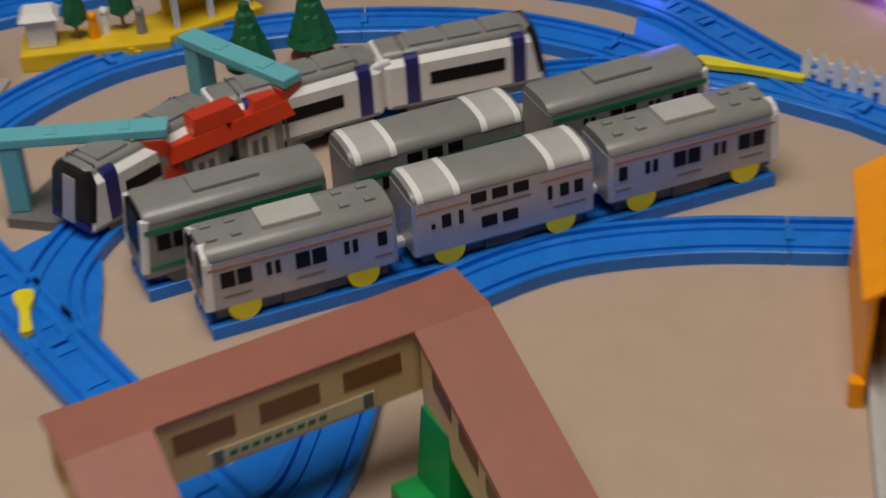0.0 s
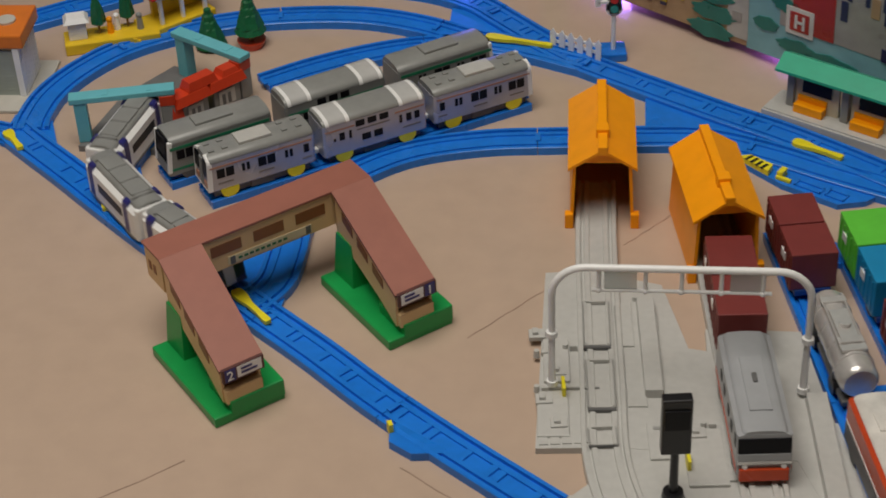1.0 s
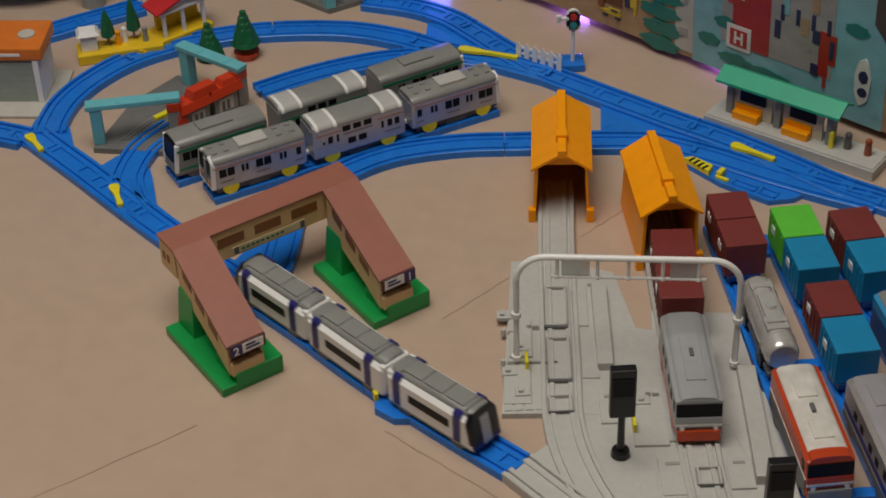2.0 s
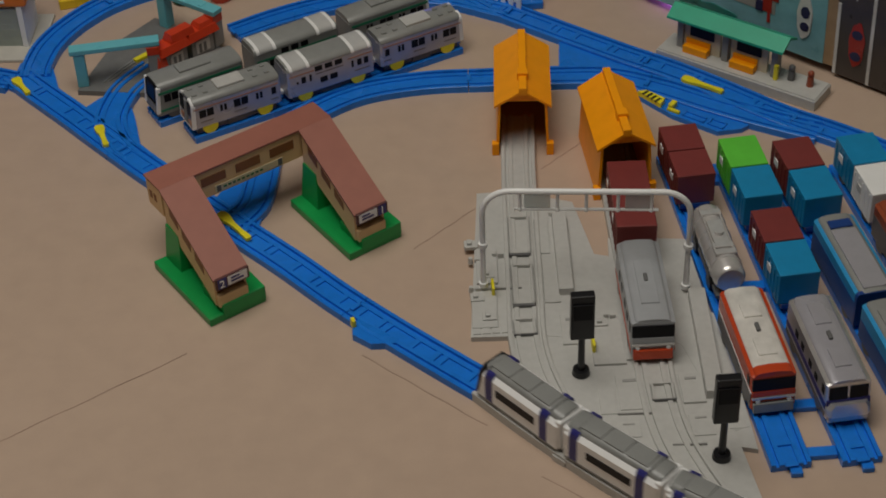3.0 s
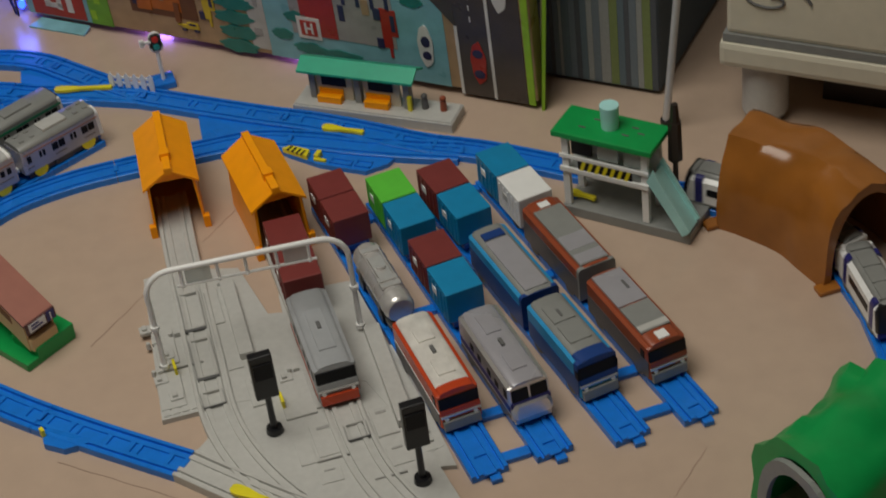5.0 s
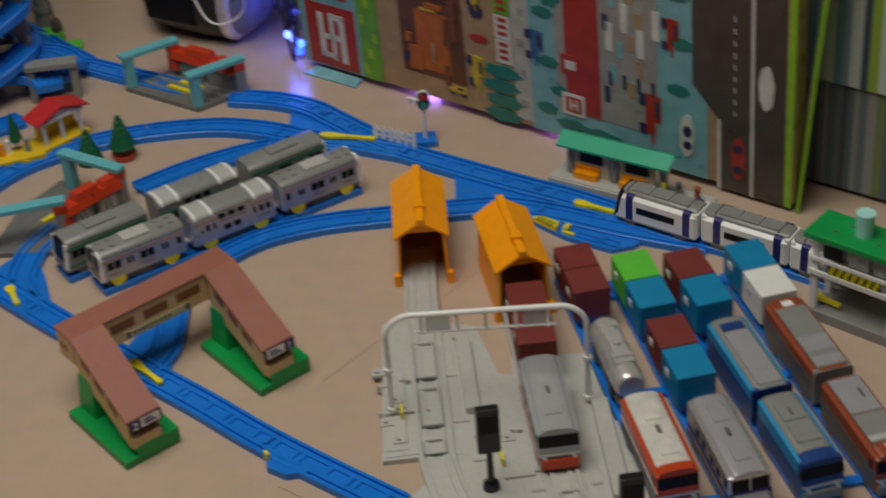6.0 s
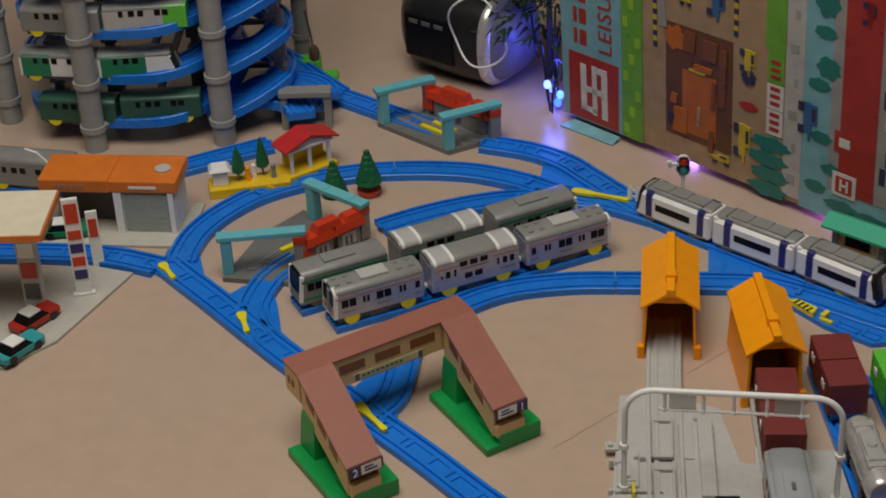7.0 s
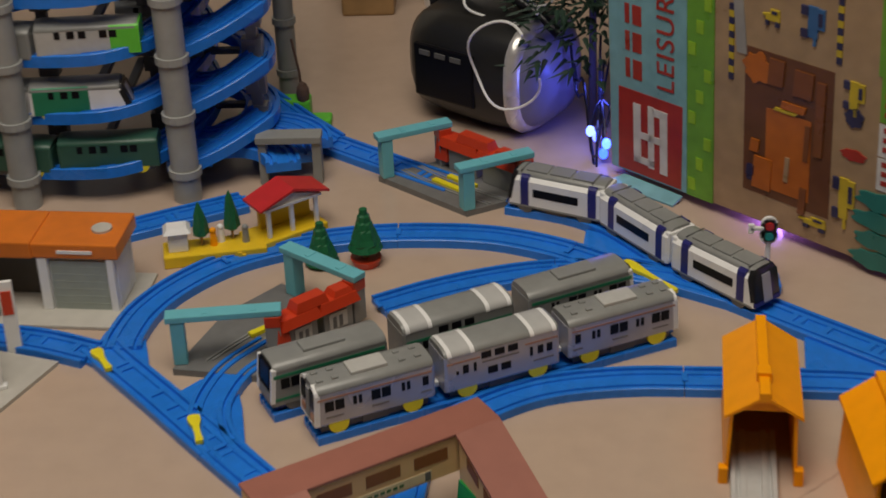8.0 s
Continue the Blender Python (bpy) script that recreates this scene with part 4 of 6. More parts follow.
def locos():
    g = "toy locomotives"
    sw = [(-.03, .037, .004, .004), (-.012, .037, .004, .004), (.012, .037, .004, .004), (.03, .037, .004, .004), (.051, .041, .0035, .005)]
    pan = [(-.038, -.018, -.009, .009, .0015, CREAMROOF), (.012, .036, -.009, .009, .0015, CREAMROOF), (-.008, .003, -.002, .002, .003, DKGREY)]
    kw = dict(w=.0215, z0=.013, z1=.0505, zr=.0555, L=.128, cab=1, wheel=DKGREY, coupler=False, rw=0.82)
    car("locomotive", "grey toy locomotive with red lower front", "toy train", g, between(.2255, 1.124, .2225, .992, .003), body=ENGGREY, roof=ENGGREY, win=sw, cabmat=ENGGREY, skirt=BRICKRED, units=[(-.03, .035, -.009, .009, .0012, ENGGREY), (-.008, .003, -.002, .002, .003, DKGREY)], stripes=[(.018, .003, BRICKRED)], slope=.006, **kw)
    # lower sides darker than the shoulders, dark paint and side shadow in one colour
    low = mat("loco_side_shade_grey", (.115, .11, .115), .38)
    lowblue = mat("loco_side_shade_blue", (.012, .075, .27), .36)
    door = [(.050, .040, .0035, .005)]
    car("locomotive", "red toy locomotive with shiny silver roof", "toy train", g, on_yard(0, .905, 1.05), body=BRICKRED, roof=CREAMROOF, win=door, cabmat=BRICKRED, units=pan, slope=.005, stripes=[(.022, .008, low), (.0320, .0008, WHITE)], caps=[(.048, .0595, BRICKRED)], **kw)
    car("locomotive", "chrome silver toy locomotive with navy front band", "toy train", g, on_yard(1, .894, 1.024), body=CHROME, roof=SILVER, win=sw, cabmat=NAVY, units=pan[2:] + [(.015, .04, -.008, .008, .0016, SILVER), (-.05, -.02, -.008, .008, .0016, SILVER)], slope=.006, stripes=[(.027, .0035, NAVY), (.0175, .0030, low)], skirt=SILVER2, **kw)
    car("locomotive", "light blue toy locomotive with dark blue cab roof", "toy train", g, on_yard(2, .8985, 1.0105), body=LTBLUE, roof=GREY, win=door, cabmat=DKBLUE, units=[(-.04, -.012, -.012, .012, .0012, GREY), (-.006, .022, -.012, .012, .0012, GREY), (-.030, -.018, -.0015, .0015, .0022, DKGREY)], slope=.007, stripes=[(.025, .011, lowblue)], caps=[(.034, .0505, DKBLUE)], bands=[(.0475, .0035, DKBLUE)], **{**kw, "L": .112})
    car("locomotive", "rust red toy locomotive with grey roof", "toy train", g, on_yard(3, .896, 1.020), body=RUST, roof=RUST, win=door, cabmat=RUST, units=[(-.060, -.005, -.0165, .0165, .0010, SILVER), (-.003, .040, -.0165, .0165, .0010, GREY), (.030, .038, -.0165, .0165, .0014, LTGREY), (.045, .057, -.006, .006, .0016, WHITE), (-.040, -.026, .006, .009, .0022, DKGREY)], slope=.005, stripes=[(.025, .011, low)], **kw)
    car("locomotive", "rust red toy locomotive unit with grey ends", "toy train", g, on_yard(3, 1.040, 1.160), body=RUST, roof=RUST, units=[(-.045, .060, -.0165, .0165, .0010, GREY), (.008, .034, -.0155, .0155, .0016, SILVER), (.042, .058, -.0155, .0155, .0016, SILVER), (-.057, -.047, -.006, .006, .0016, WHITE)], stripes=[(.027, .013, low)], bands=[(.0620, .0025, GREY)], **{**kw, "cab": 0})
    car("locomotive", "light blue toy locomotive unit with dark blue end", "toy train", g, on_yard(2, 1.0205, 1.1445), body=LTBLUE, roof=GREY, units=[(-.035, .056, -.013, .013, .0012, SILVER), (-.050, -.038, -.012, .012, .0018, DKBLUE)], stripes=[(.027, .013, lowblue)], bands=[(.0600, .0025, DKBLUE)], **{**kw, "cab": 0, "L": .124})


locos()


def frame_from(o, a, b=None):
    """A pose at o with x towards a."""
    o, a = Vector((*o, 0)), Vector((*a, 0))
    e = (a - o).normalized()
    return Matrix(((e.x, -e.y, 0, o.x), (e.y, e.x, 0, o.y), (0, 0, 1, 0), (0, 0, 0, 1))), (a - o).length


# ---- signal hut ----
def signal_hut():
    m, n = frame_from((.538, 1.198), (.642, 1.086))
    t = thing("signal_hut", "white toy signal hut on legs with green roof", "toy building", m=m @ Matrix.Diagonal((1, 1, 1.09, 1)))
    bm = B()
    box(bm, 0, n, 0, .062, 0, .012, .0015)
    part("base", bm, GREY, t)
    for x in (.006, .1):
        for y in (.006, .040):
            bm = B()
            box(bm, x - .004, x + .004, y - .003, y + .003, .012, .098, .0008)
            part("leg", bm, WHITE, t)
    bm = B()
    box(bm, .002, .104, .003, .043, .052, .057, .0008)
    part("floor_slab", bm, WHITE, t)
    for z, h in ((.072, .0045), (.055, .006)):
        bm = B()
        box(bm, 0, .106, .0, .003, z, z + h, .0008)
        part("rail_beam", bm, WHITE, t)
    bm = B()
    box(bm, .022, .086, .0012, .0028, .0605, .0722)
    bd = part("striped_board", bm, BLACK, t, "yellow and black striped board")
    for k in range(7):
        bm = B()
        x = .024 + .0088 * k
        prism(bm, [(x, .061), (x + .0042, .061), (x + .0085, .0718), (x + .0043, .0718)], "y", .0004, .0013)
        part("stripe", bm, YELLOW, bd)
    for k in range(3):
        bm = B()
        box(bm, .014 + .031 * k, .038 + .031 * k, .0035, .006, .0775, .094)
        part("window", bm, GLASSBLACK if k == 0 else MILKY, t)
    bm = B()
    box(bm, .009, .097, .039, .042, .057, .098)
    part("back_wall", bm, WHITE, t)
    bm = B()
    box(bm, .003, .009, .003, .042, .094, .099)
    box(bm, .097, .103, .003, .042, .094, .099)
    box(bm, .009, .097, .0025, .0065, .094, .099)
    part("top_frame", bm, WHITE, t)
    bm = B()
    box(bm, -.006, .112, -.005, .048, .099, .106, .0015)
    r = part("roof", bm, GREEN, t, "bright green flat roof")
    for x, y in ((.02, .012), (.07, .014), (.085, .022), (.075, .03), (.03, .03)):
        bm = B()
        box(bm, x, x + .008, y, y + .0015, .1055, .1068)
        part("roof_slot", bm, DKGREY, r)
    bm = B()
    cyl(bm, (.052, .024, .106), (.052, .024, .132), .0095, .0105, 24)
    part("water_tank", bm, PALETURQ, t, "pale turquoise round tank", smooth=40)
    bm = B()
    loft(bm, [[(.108, -.004, .070), (.108, .022, .070), (.112, .022, .076), (.112, -.004, .076)], [(.146, -.004, .012), (.146, .022, .012), (.152, .022, .015), (.152, -.004, .015)]])
    for y in (-.005, .021):
        loft(bm, [[(.106, y, .070), (.106, y + .003, .070), (.113, y + .003, .084), (.113, y, .084)], [(.146, y, .012), (.146, y + .003, .012), (.155, y + .003, .020), (.155, y, .020)]])
    part("slide_stair", bm, PALETURQ, t, "pale turquoise stair slide")
    bm = B()
    cyl(bm, (.118, .045, .012), (.118, .045, .07), .003)
    cyl(bm, (.118, .045, .07), (.118, .045, .115), .0085, .0075, 8)
    cyl(bm, (.118, .045, .115), (.118, .045, .135), .006, .004, 8)
    part("lamp_post", bm, mat("dark_brown_plastic", (.03, .022, .018), .4), t, "dark brown signal post")
    lever(.553, 1.207, .572, 1.183, w=.005, z=.02)


signal_hut()


def tunnel_shell(bm, C, w, h, thick, bump, seed, n=16):
    """An arched shell along C with an uneven outside, open for the track."""
    rings = []
    for i, p in enumerate(C):
        d = C[min(i + 1, len(C) - 1)] - C[max(i - 1, 0)]
        side = Vector((d.y, -d.x, 0)).normalized()
        ring = []
        for k in range(n + 1):
            a = math.pi * k / n
            j = bump * noise.noise(Vector((p.x * 22 + seed, p.y * 22, k * .55)))
            r = 1 + j
            ring.append(p + side * (math.copysign(abs(math.cos(a)) ** .75, math.cos(a)) * w * r) + Vector((0, 0, math.sin(a) ** .8 * h * r)))
        for k in range(n, -1, -1):
            a = math.pi * k / n
            ring.append(p + side * (math.cos(a) * (w - thick)) + Vector((0, 0, max(0.0, math.sin(a) ** .8 * (h - thick)))))
        rings.append(ring)
    return loft(bm, rings)


def tunnels():
    t = thing("rock_tunnel", "glossy brown plastic rock tunnel over the track", "toy tunnel", m=pose(0, 0, 0))
    C = curve_points(flat([(.724, 1.132), (.757, 1.085), (.778, 1.035), (.789, .968)]), 5)
    part("shell", tunnel_shell(B(), C, .055, .112, .010, .10, 3), BROWN, t, smooth=50)
    for x, y in ((.680, 1.106), (.738, .957)):
        bm = B()
        box(bm, x - .012, x + .014, y - .008, y + .008, 0, .006, .002)
        part("foot_tab", bm, BROWN, t)
    t = thing("hill_tunnel", "glossy green plastic hill tunnel with grey mouth", "toy tunnel", m=pose(0, 0, 0))
    C = curve_points(flat([(.556, .660), (.60, .672), (.645, .696), (.685, .730)]), 5)
    part("shell", tunnel_shell(B(), C, .066, .108, .012, .16, 9), GREEN, t, smooth=60)
    C2 = [C[0] + (C[0] - C[1]).normalized() * .006, C[0] + (C[0] - C[1]).normalized() * .0003]
    part("mouth_ring", tunnel_shell(B(), C2, .052, .092, .011, 0, 0), GREY, t, "grey stone-like mouth ring")


tunnels()


def station_platform():
    m, n = frame_from((.311, 1.530), (.475, 1.400))
    t = thing("station_platform", "grey toy station platform with sea-green roofed shelter", "toy station", m=m)
    bm = B()
    box(bm, 0, n, 0, .044, 0, .013, .001)
    box(bm, .002, n - .002, .002, .042, .013, .0145)
    part("platform", bm, LTGREY, t)
    for k in range(2):
        x = .026 + .062 * k
        bm = B()
        box(bm, x, x + .048, .022, .026, .0145, .053)
        w = part("shelter_wall", bm, mat("shelter_cream", (.62, .56, .42), .5), t)
        bm = B()
        box(bm, x + .008, x + .040, .0205, .0222, .034, .047)
        part("window", bm, GLASSBLACK, w)
        bm = B()
        box(bm, x + .004, x + .036, .010, .021, .0145, .024, .001)
        box(bm, x + .004, x + .036, .019, .0218, .024, .030, .0006)
        part("bench", bm, ORANGE, t, "orange bench")
    for x in (.018, .078, .142):
        bm = B()
        box(bm, x, x + .008, .018, .030, .0145, .054, .0006)
        part("pillar", bm, GREY, t)
    bm = B()
    loft(bm, [[(x, y, z) for y, z in ((.008, .056), (.027, .066), (.046, .056), (.046, .059), (.027, .0695), (.008, .059))] for x in (.008, .160)])
    part("roof", bm, ROOFTURQ, t, "sea-green pitched roof")
    bm = B()
    box(bm, .148, .153, .014, .019, .0145, .034, .0006)
    part("yellow_box", bm, YELLOW, t)
    for x, mt, mt2 in ((.166, DKGREY, LTGREY), (.190, NAVY, RUST)):
        f = thing("toy_figure", "small plain plastic figure on the platform", "figure", "platform figures", m @ pose(x, .026, .0145))
        bm = B()
        cyl(bm, (0, 0, 0), (0, 0, .013), .0045, .0038, 12)
        ball(bm, (0, 0, .0165), .0042)
        part("figure_body", bm, mt if x < .18 else mt2, f, smooth=50)


station_platform()


def gantry_station(a0, a1, b0, b1, base, lift=0.0):
    """Posts at a0 and a1, a house from b0 to b1, and beams over the track between them."""
    a0, a1, b0, b1 = (Vector((*p, 0)) for p in (a0, a1, b0, b1))
    mid = (a0 + a1 + b0 + b1) / 4
    t = thing("gantry_station", "grey toy station with turquoise gantries and red roof", "toy station", "gantry stations", Matrix.Translation(mid))
    a0, a1, b0, b1 = a0 - mid, a1 - mid, b0 - mid, b1 - mid
    bm = B()
    prism(bm, [(x - mid.x, y - mid.y) for x, y in base], "z", 0, .0068 + lift)
    part("base", bm, mat("station_base_grey", (.17, .17, .165), .42, var=.2), t)
    for s in (.30, .36, .58, .64):
        bm = B()
        p, q = a0.lerp(b0, s), a1.lerp(b1, s)
        e = (q - p).normalized()
        C = [p - e * .004, p.lerp(q, .3) + (a0 - b0) * .05, p.lerp(q, .7) + (a0 - b0) * .05, q + e * .004]
        sweep(bm, curve_points(C, 6), [(-.0012, .004), (-.0012, .0082 + lift), (.0012, .0082 + lift), (.0012, .004)])
        part("base_rail", bm, GREY, t)
    for a, b in ((a0, b0), (a1, b1)):
        rz = Matrix.Rotation(math.atan2((b - a).y, (b - a).x), 4, "Z")
        n = (b - a).length
        bm = B()
        box(bm, -.006, .007, -.007, .007, .0069, .052, .001, Matrix.Translation(a) @ rz)
        part("gantry_post", bm, TURQ, t)
        bm = B()
        box(bm, -.010, n + .008, -.008, .008, .0522, .0585, .001, Matrix.Translation(a) @ rz)
        bm2 = part("gantry_beam", bm, TURQ, t)
        for x in (n * .3, n * .8):
            bm = B()
            box(bm, x - .003, x + .003, -.005, .005, .0583, .0592, 0, Matrix.Translation(a) @ rz)
            part("beam_mark", bm, TURQ, bm2)
        bm = B()
        box(bm, -.008, .006, -.008, .008, .0069, .0518, .001, Matrix.Translation(b) @ rz)
        part("end_pillar", bm, GREY, t)
        bm = B()
        box(bm, -.0085, .0065, -.0085, .0085, .040, .0515, .001, Matrix.Translation(b) @ rz)
        part("pillar_cap", bm, RED, t)
    d = b1 - b0
    n = d.length
    out = 1 if (Vector((-d.y, d.x, 0)).dot(b0 - a0) > 0) else -1
    M = Matrix.Translation(b0) @ Matrix.Rotation(math.atan2(d.y, d.x), 4, "Z")
    for f0, f1, z in ((.12, .46, .034), (.54, .90, .034)):
        bm = B()
        box(bm, n * f0, n * f1, -.008, .008, .0069, z, .001, M)
        h = part("house", bm, GREY, t)
        bm = B()
        y = out * .0085
        box(bm, n * (f0 + .06), n * (f1 - .08), y - .0008, y + .0008, .013, .030, 0, M)
        part("poster", bm, LTGREY, h)
        for k in range(2):
            bm = B()
            x = n * (f0 + .10) + .007 * k
            box(bm, x, x + .004, y + out * .0006 - .0006, y + out * .0006 + .0006, .014, .026, 0, M)
            part("poster_bar", bm, DKGREY, h)
    for f0, f1, z0, z1, w in ((-.04, .12, .016, .0442, .0110), (.02, .50, .0342, .0440, .0125), (.48, .98, .0345, .0445, .0125), (.22, .62, .0446, .0540, .0085), (.68, .92, .0447, .0505, .0085)):
        bm = B()
        x0, x1 = n * f0, n * f1
        loft(bm, [[M @ Vector(p) for p in ((x0, -w, z0), (x1, -w, z0), (x1, w, z0), (x0, w, z0))], [M @ Vector(p) for p in ((x0 + .003, -w * .75, z1), (x1 - .003, -w * .75, z1), (x1 - .003, w * .75, z1), (x0 + .003, w * .75, z1))]])
        part("roof", bm, RED, t, "red stepped roof block")
    for f in (.36, .62):
        c = (a0.lerp(a1, .5)).lerp(b0.lerp(b1, .5), f)
        bm = B()
        box(bm, -.020, .020, -.0035, .0035, .0069, .0112, .0006, Matrix.Translation(c) @ Matrix.Rotation(math.atan2(d.y, d.x), 4, "Z"))
        part("yellow_strip", bm, YELLOW, t)


gantry_station((-.378, 1.543), (-.284, 1.664), (-.290, 1.553), (-.220, 1.613), [(-.384, 1.530), (-.297, 1.515), (-.255, 1.556), (-.215, 1.603), (-.222, 1.622), (-.300, 1.682), (-.350, 1.625)])
gantry_station((-.209, 1.911), (-.119, 1.833), (-.146, 1.940), (-.057, 1.862), [(-.218, 1.911), (-.119, 1.825), (-.050, 1.861), (-.152, 1.946)])


def yellow_station():
    m, n = frame_from((-.424, 1.724), (-.318, 1.745))
    t = thing("yellow_station", "yellow toy station base with white red-roofed shelter", "toy station", m=m)
    bm = B()
    box(bm, 0, .105, 0, .035, 0, .013, .0015)
    part("base", bm, STNYELLOW, t)
    m2 = Matrix.Translation((.095, .004, 0)) @ Matrix.Rotation(radians(25), 4, "Z")
    bm = B()
    box(bm, 0, .085, 0, .04, .0003, .0128, .0015)
    part("wing", bm, STNYELLOW, t, m=m2)
    for k in range(4):
        bm = B()
        box(bm, .075 + .004 * k, .079 + .004 * k, -.0025, .004, 0, .011 - .0025 * k)
        part("step", bm, STNYELLOW, t)
    bm = B()
    box(bm, .020, .080, .028, .034, .0128, .035, .001)
    part("yellow_wall", bm, STNYELLOW, t, m=m2)
    for x in (.018, .045, .074):
        bm = B()
        box(bm, x, x + .004, .006, .010, .0128, .045)
        part("post", bm, WHITE, t, m=m2)
    bm = B()
    box(bm, .014, .082, .004, .034, .044, .047, .0005)
    prism(bm, [(.018, .047), (.080, .047), (.049, .056)], "y", .006, .009)
    part("gable", bm, WHITE, t, m=m2)
    bm = B()
    loft(bm, [[(x, y, z) for x, z in ((.008, .047), (.049, .060), (.090, .047), (.090, .0495), (.049, .063), (.008, .0495))] for y in (.001, .038)])
    part("roof", bm, mat("bright_red_plastic", (.58, .03, .03), .35), t, "red pitched roof", m=m2)
    bm = B()
    box(bm, .006, .026, .010, .026, .013, .035, .001)
    part("kiosk", bm, WHITE, t)
    bm = B()
    loft(bm, [[(.002, .006, .035), (.030, .006, .035), (.030, .030, .035), (.002, .030, .035)], [(.006, .010, .040), (.026, .010, .040), (.026, .026, .040), (.006, .026, .040)]])
    part("kiosk_roof", bm, WHITE, t)
    for x, y, h in ((.040, .020, .050), (.072, .028, .055)):
        tr = thing("toy_tree", "slim dark green plastic tree on yellow base", "toy tree", "slim toy trees", m @ pose(x, y, .013))
        bm = B()
        cyl(bm, (0, 0, 0), (0, 0, .014), .0014)
        part("trunk", bm, WOOD, tr)
        bm = B()
        n2 = 12
        loft(bm, [[(r * (1 + .12 * math.sin(5 * a + k)) * math.cos(a), r * (1 + .12 * math.sin(5 * a + k)) * math.sin(a), z) for a in [2 * math.pi * i / n2 for i in range(n2)]] for k, (r, z) in enumerate(((.003, .010), (.0085, .014), (.0075, .024), (.006, .034), (.0035, h - .008), (.0006, h)))])
        part("crown", bm, TREEGREEN, tr)
    for x, y, mt in ((.052, .018, ORANGE), (.060, .024, WHITE), (.085, .018, GREY)):
        f = thing("toy_figure", "small plain plastic figure on yellow base", "figure", "station figures", m @ pose(x, y, .013))
        bm = B()
        cyl(bm, (0, 0, 0), (0, 0, .014), .004, .0032, 10)
        ball(bm, (0, 0, .0165), .0036)
        part("figure_body", bm, mt, f, smooth=50)
    for i, (x, y, h) in enumerate(((-.264, 1.731, .050), (-.219, 1.729, .066))):
        tr = thing("toy_tree", "cone-shaped green plastic tree" + (" in red pot" if i else ""), "toy tree", "cone toy trees", pose(x, y, 0))
        if i:
            bm = B()
            cyl(bm, (0, 0, 0), (0, 0, .009), .0125, .016, 20)
            part("pot", bm, RED, tr, "red round pot", smooth=40)
        bm = B()
        cyl(bm, (0, 0, .001), (0, 0, .022), .003)
        part("trunk", bm, CREAM, tr)
        rings = []
        z0 = .020 if i else .004
        for k in range(6):
            f = k / 6
            for g, dz in ((1.0, 0), (.84, .9)):
                r = .0165 * (1 - f) * g + .0015
                z = z0 + (h - z0) * (f + dz / 6 * .8)
                rings.append([(r * (1 + .08 * math.sin(7 * a + k)) * math.cos(a), r * (1 + .08 * math.sin(7 * a + k)) * math.sin(a), z) for a in [2 * math.pi * q / 14 for q in range(14)]])
        bm = B()
        loft(bm, rings)
        part("crown", bm, TREEGREEN, tr)


yellow_station()


def track_signal():
    t = thing("track_signal", "white toy signal with red and green lamps on blue mount", "signal", m=pose(.175, 1.668, 0))
    bm = B()
    box(bm, -.022, .014, -.012, .016, 0, .010, .002)
    part("mount", bm, BLUE, t)
    bm = B()
    cyl(bm, (0, 0, .01), (0, 0, .052), .0026)
    part("post", bm, WHITE, t)
    bm = B()
    cyl(bm, (0, -.002, .06), (0, .002, .06), .009, seg=20)
    cyl(bm, (0, -.002, .072), (0, .002, .072), .008, seg=20)
    box(bm, -.008, .008, -.002, .002, .058, .074)
    part("plate", bm, WHITE, t)
    bm = B()
    box(bm, -.0055, .0055, -.0045, -.002, .055, .078, .002)
    part("lamp_case", bm, BLACK, t)
    for z, mt in ((.072, mat("signal_red", (.6, .03, .02), .2)), (.061, mat("signal_green", (.02, .30, .28), .2))):
        bm = B()
        cyl(bm, (0, -.006, z), (0, -.0042, z), .0042, seg=16)
        part("lens", bm, mt, t)
    bm = B()
    box(bm, -.018, -.005, -.003, .001, .066, .070, .0008)
    box(bm, -.020, -.014, -.003, .001, .063, .073, .0008)
    part("arm", bm, WHITE, t)
    m, n = frame_from((.112, 1.685), (.158, 1.654))
    f = thing("picket_fence", "small white plastic picket fence beside track", "fence", m=m)
    for z in (.012, .020):
        bm = B()
        box(bm, 0, n, 0, .002, z, z + .003)
        part("rail", bm, WHITE, f)
    for k in range(6):
        bm = B()
        x = n * k / 5
        prism(bm, [(x - .0033, .0), (x + .0033, .0), (x + .0033, .025), (x, .030), (x - .0033, .025)], "y", -.0018, -.0002)
        part("picket", bm, WHITE, f)


track_signal()


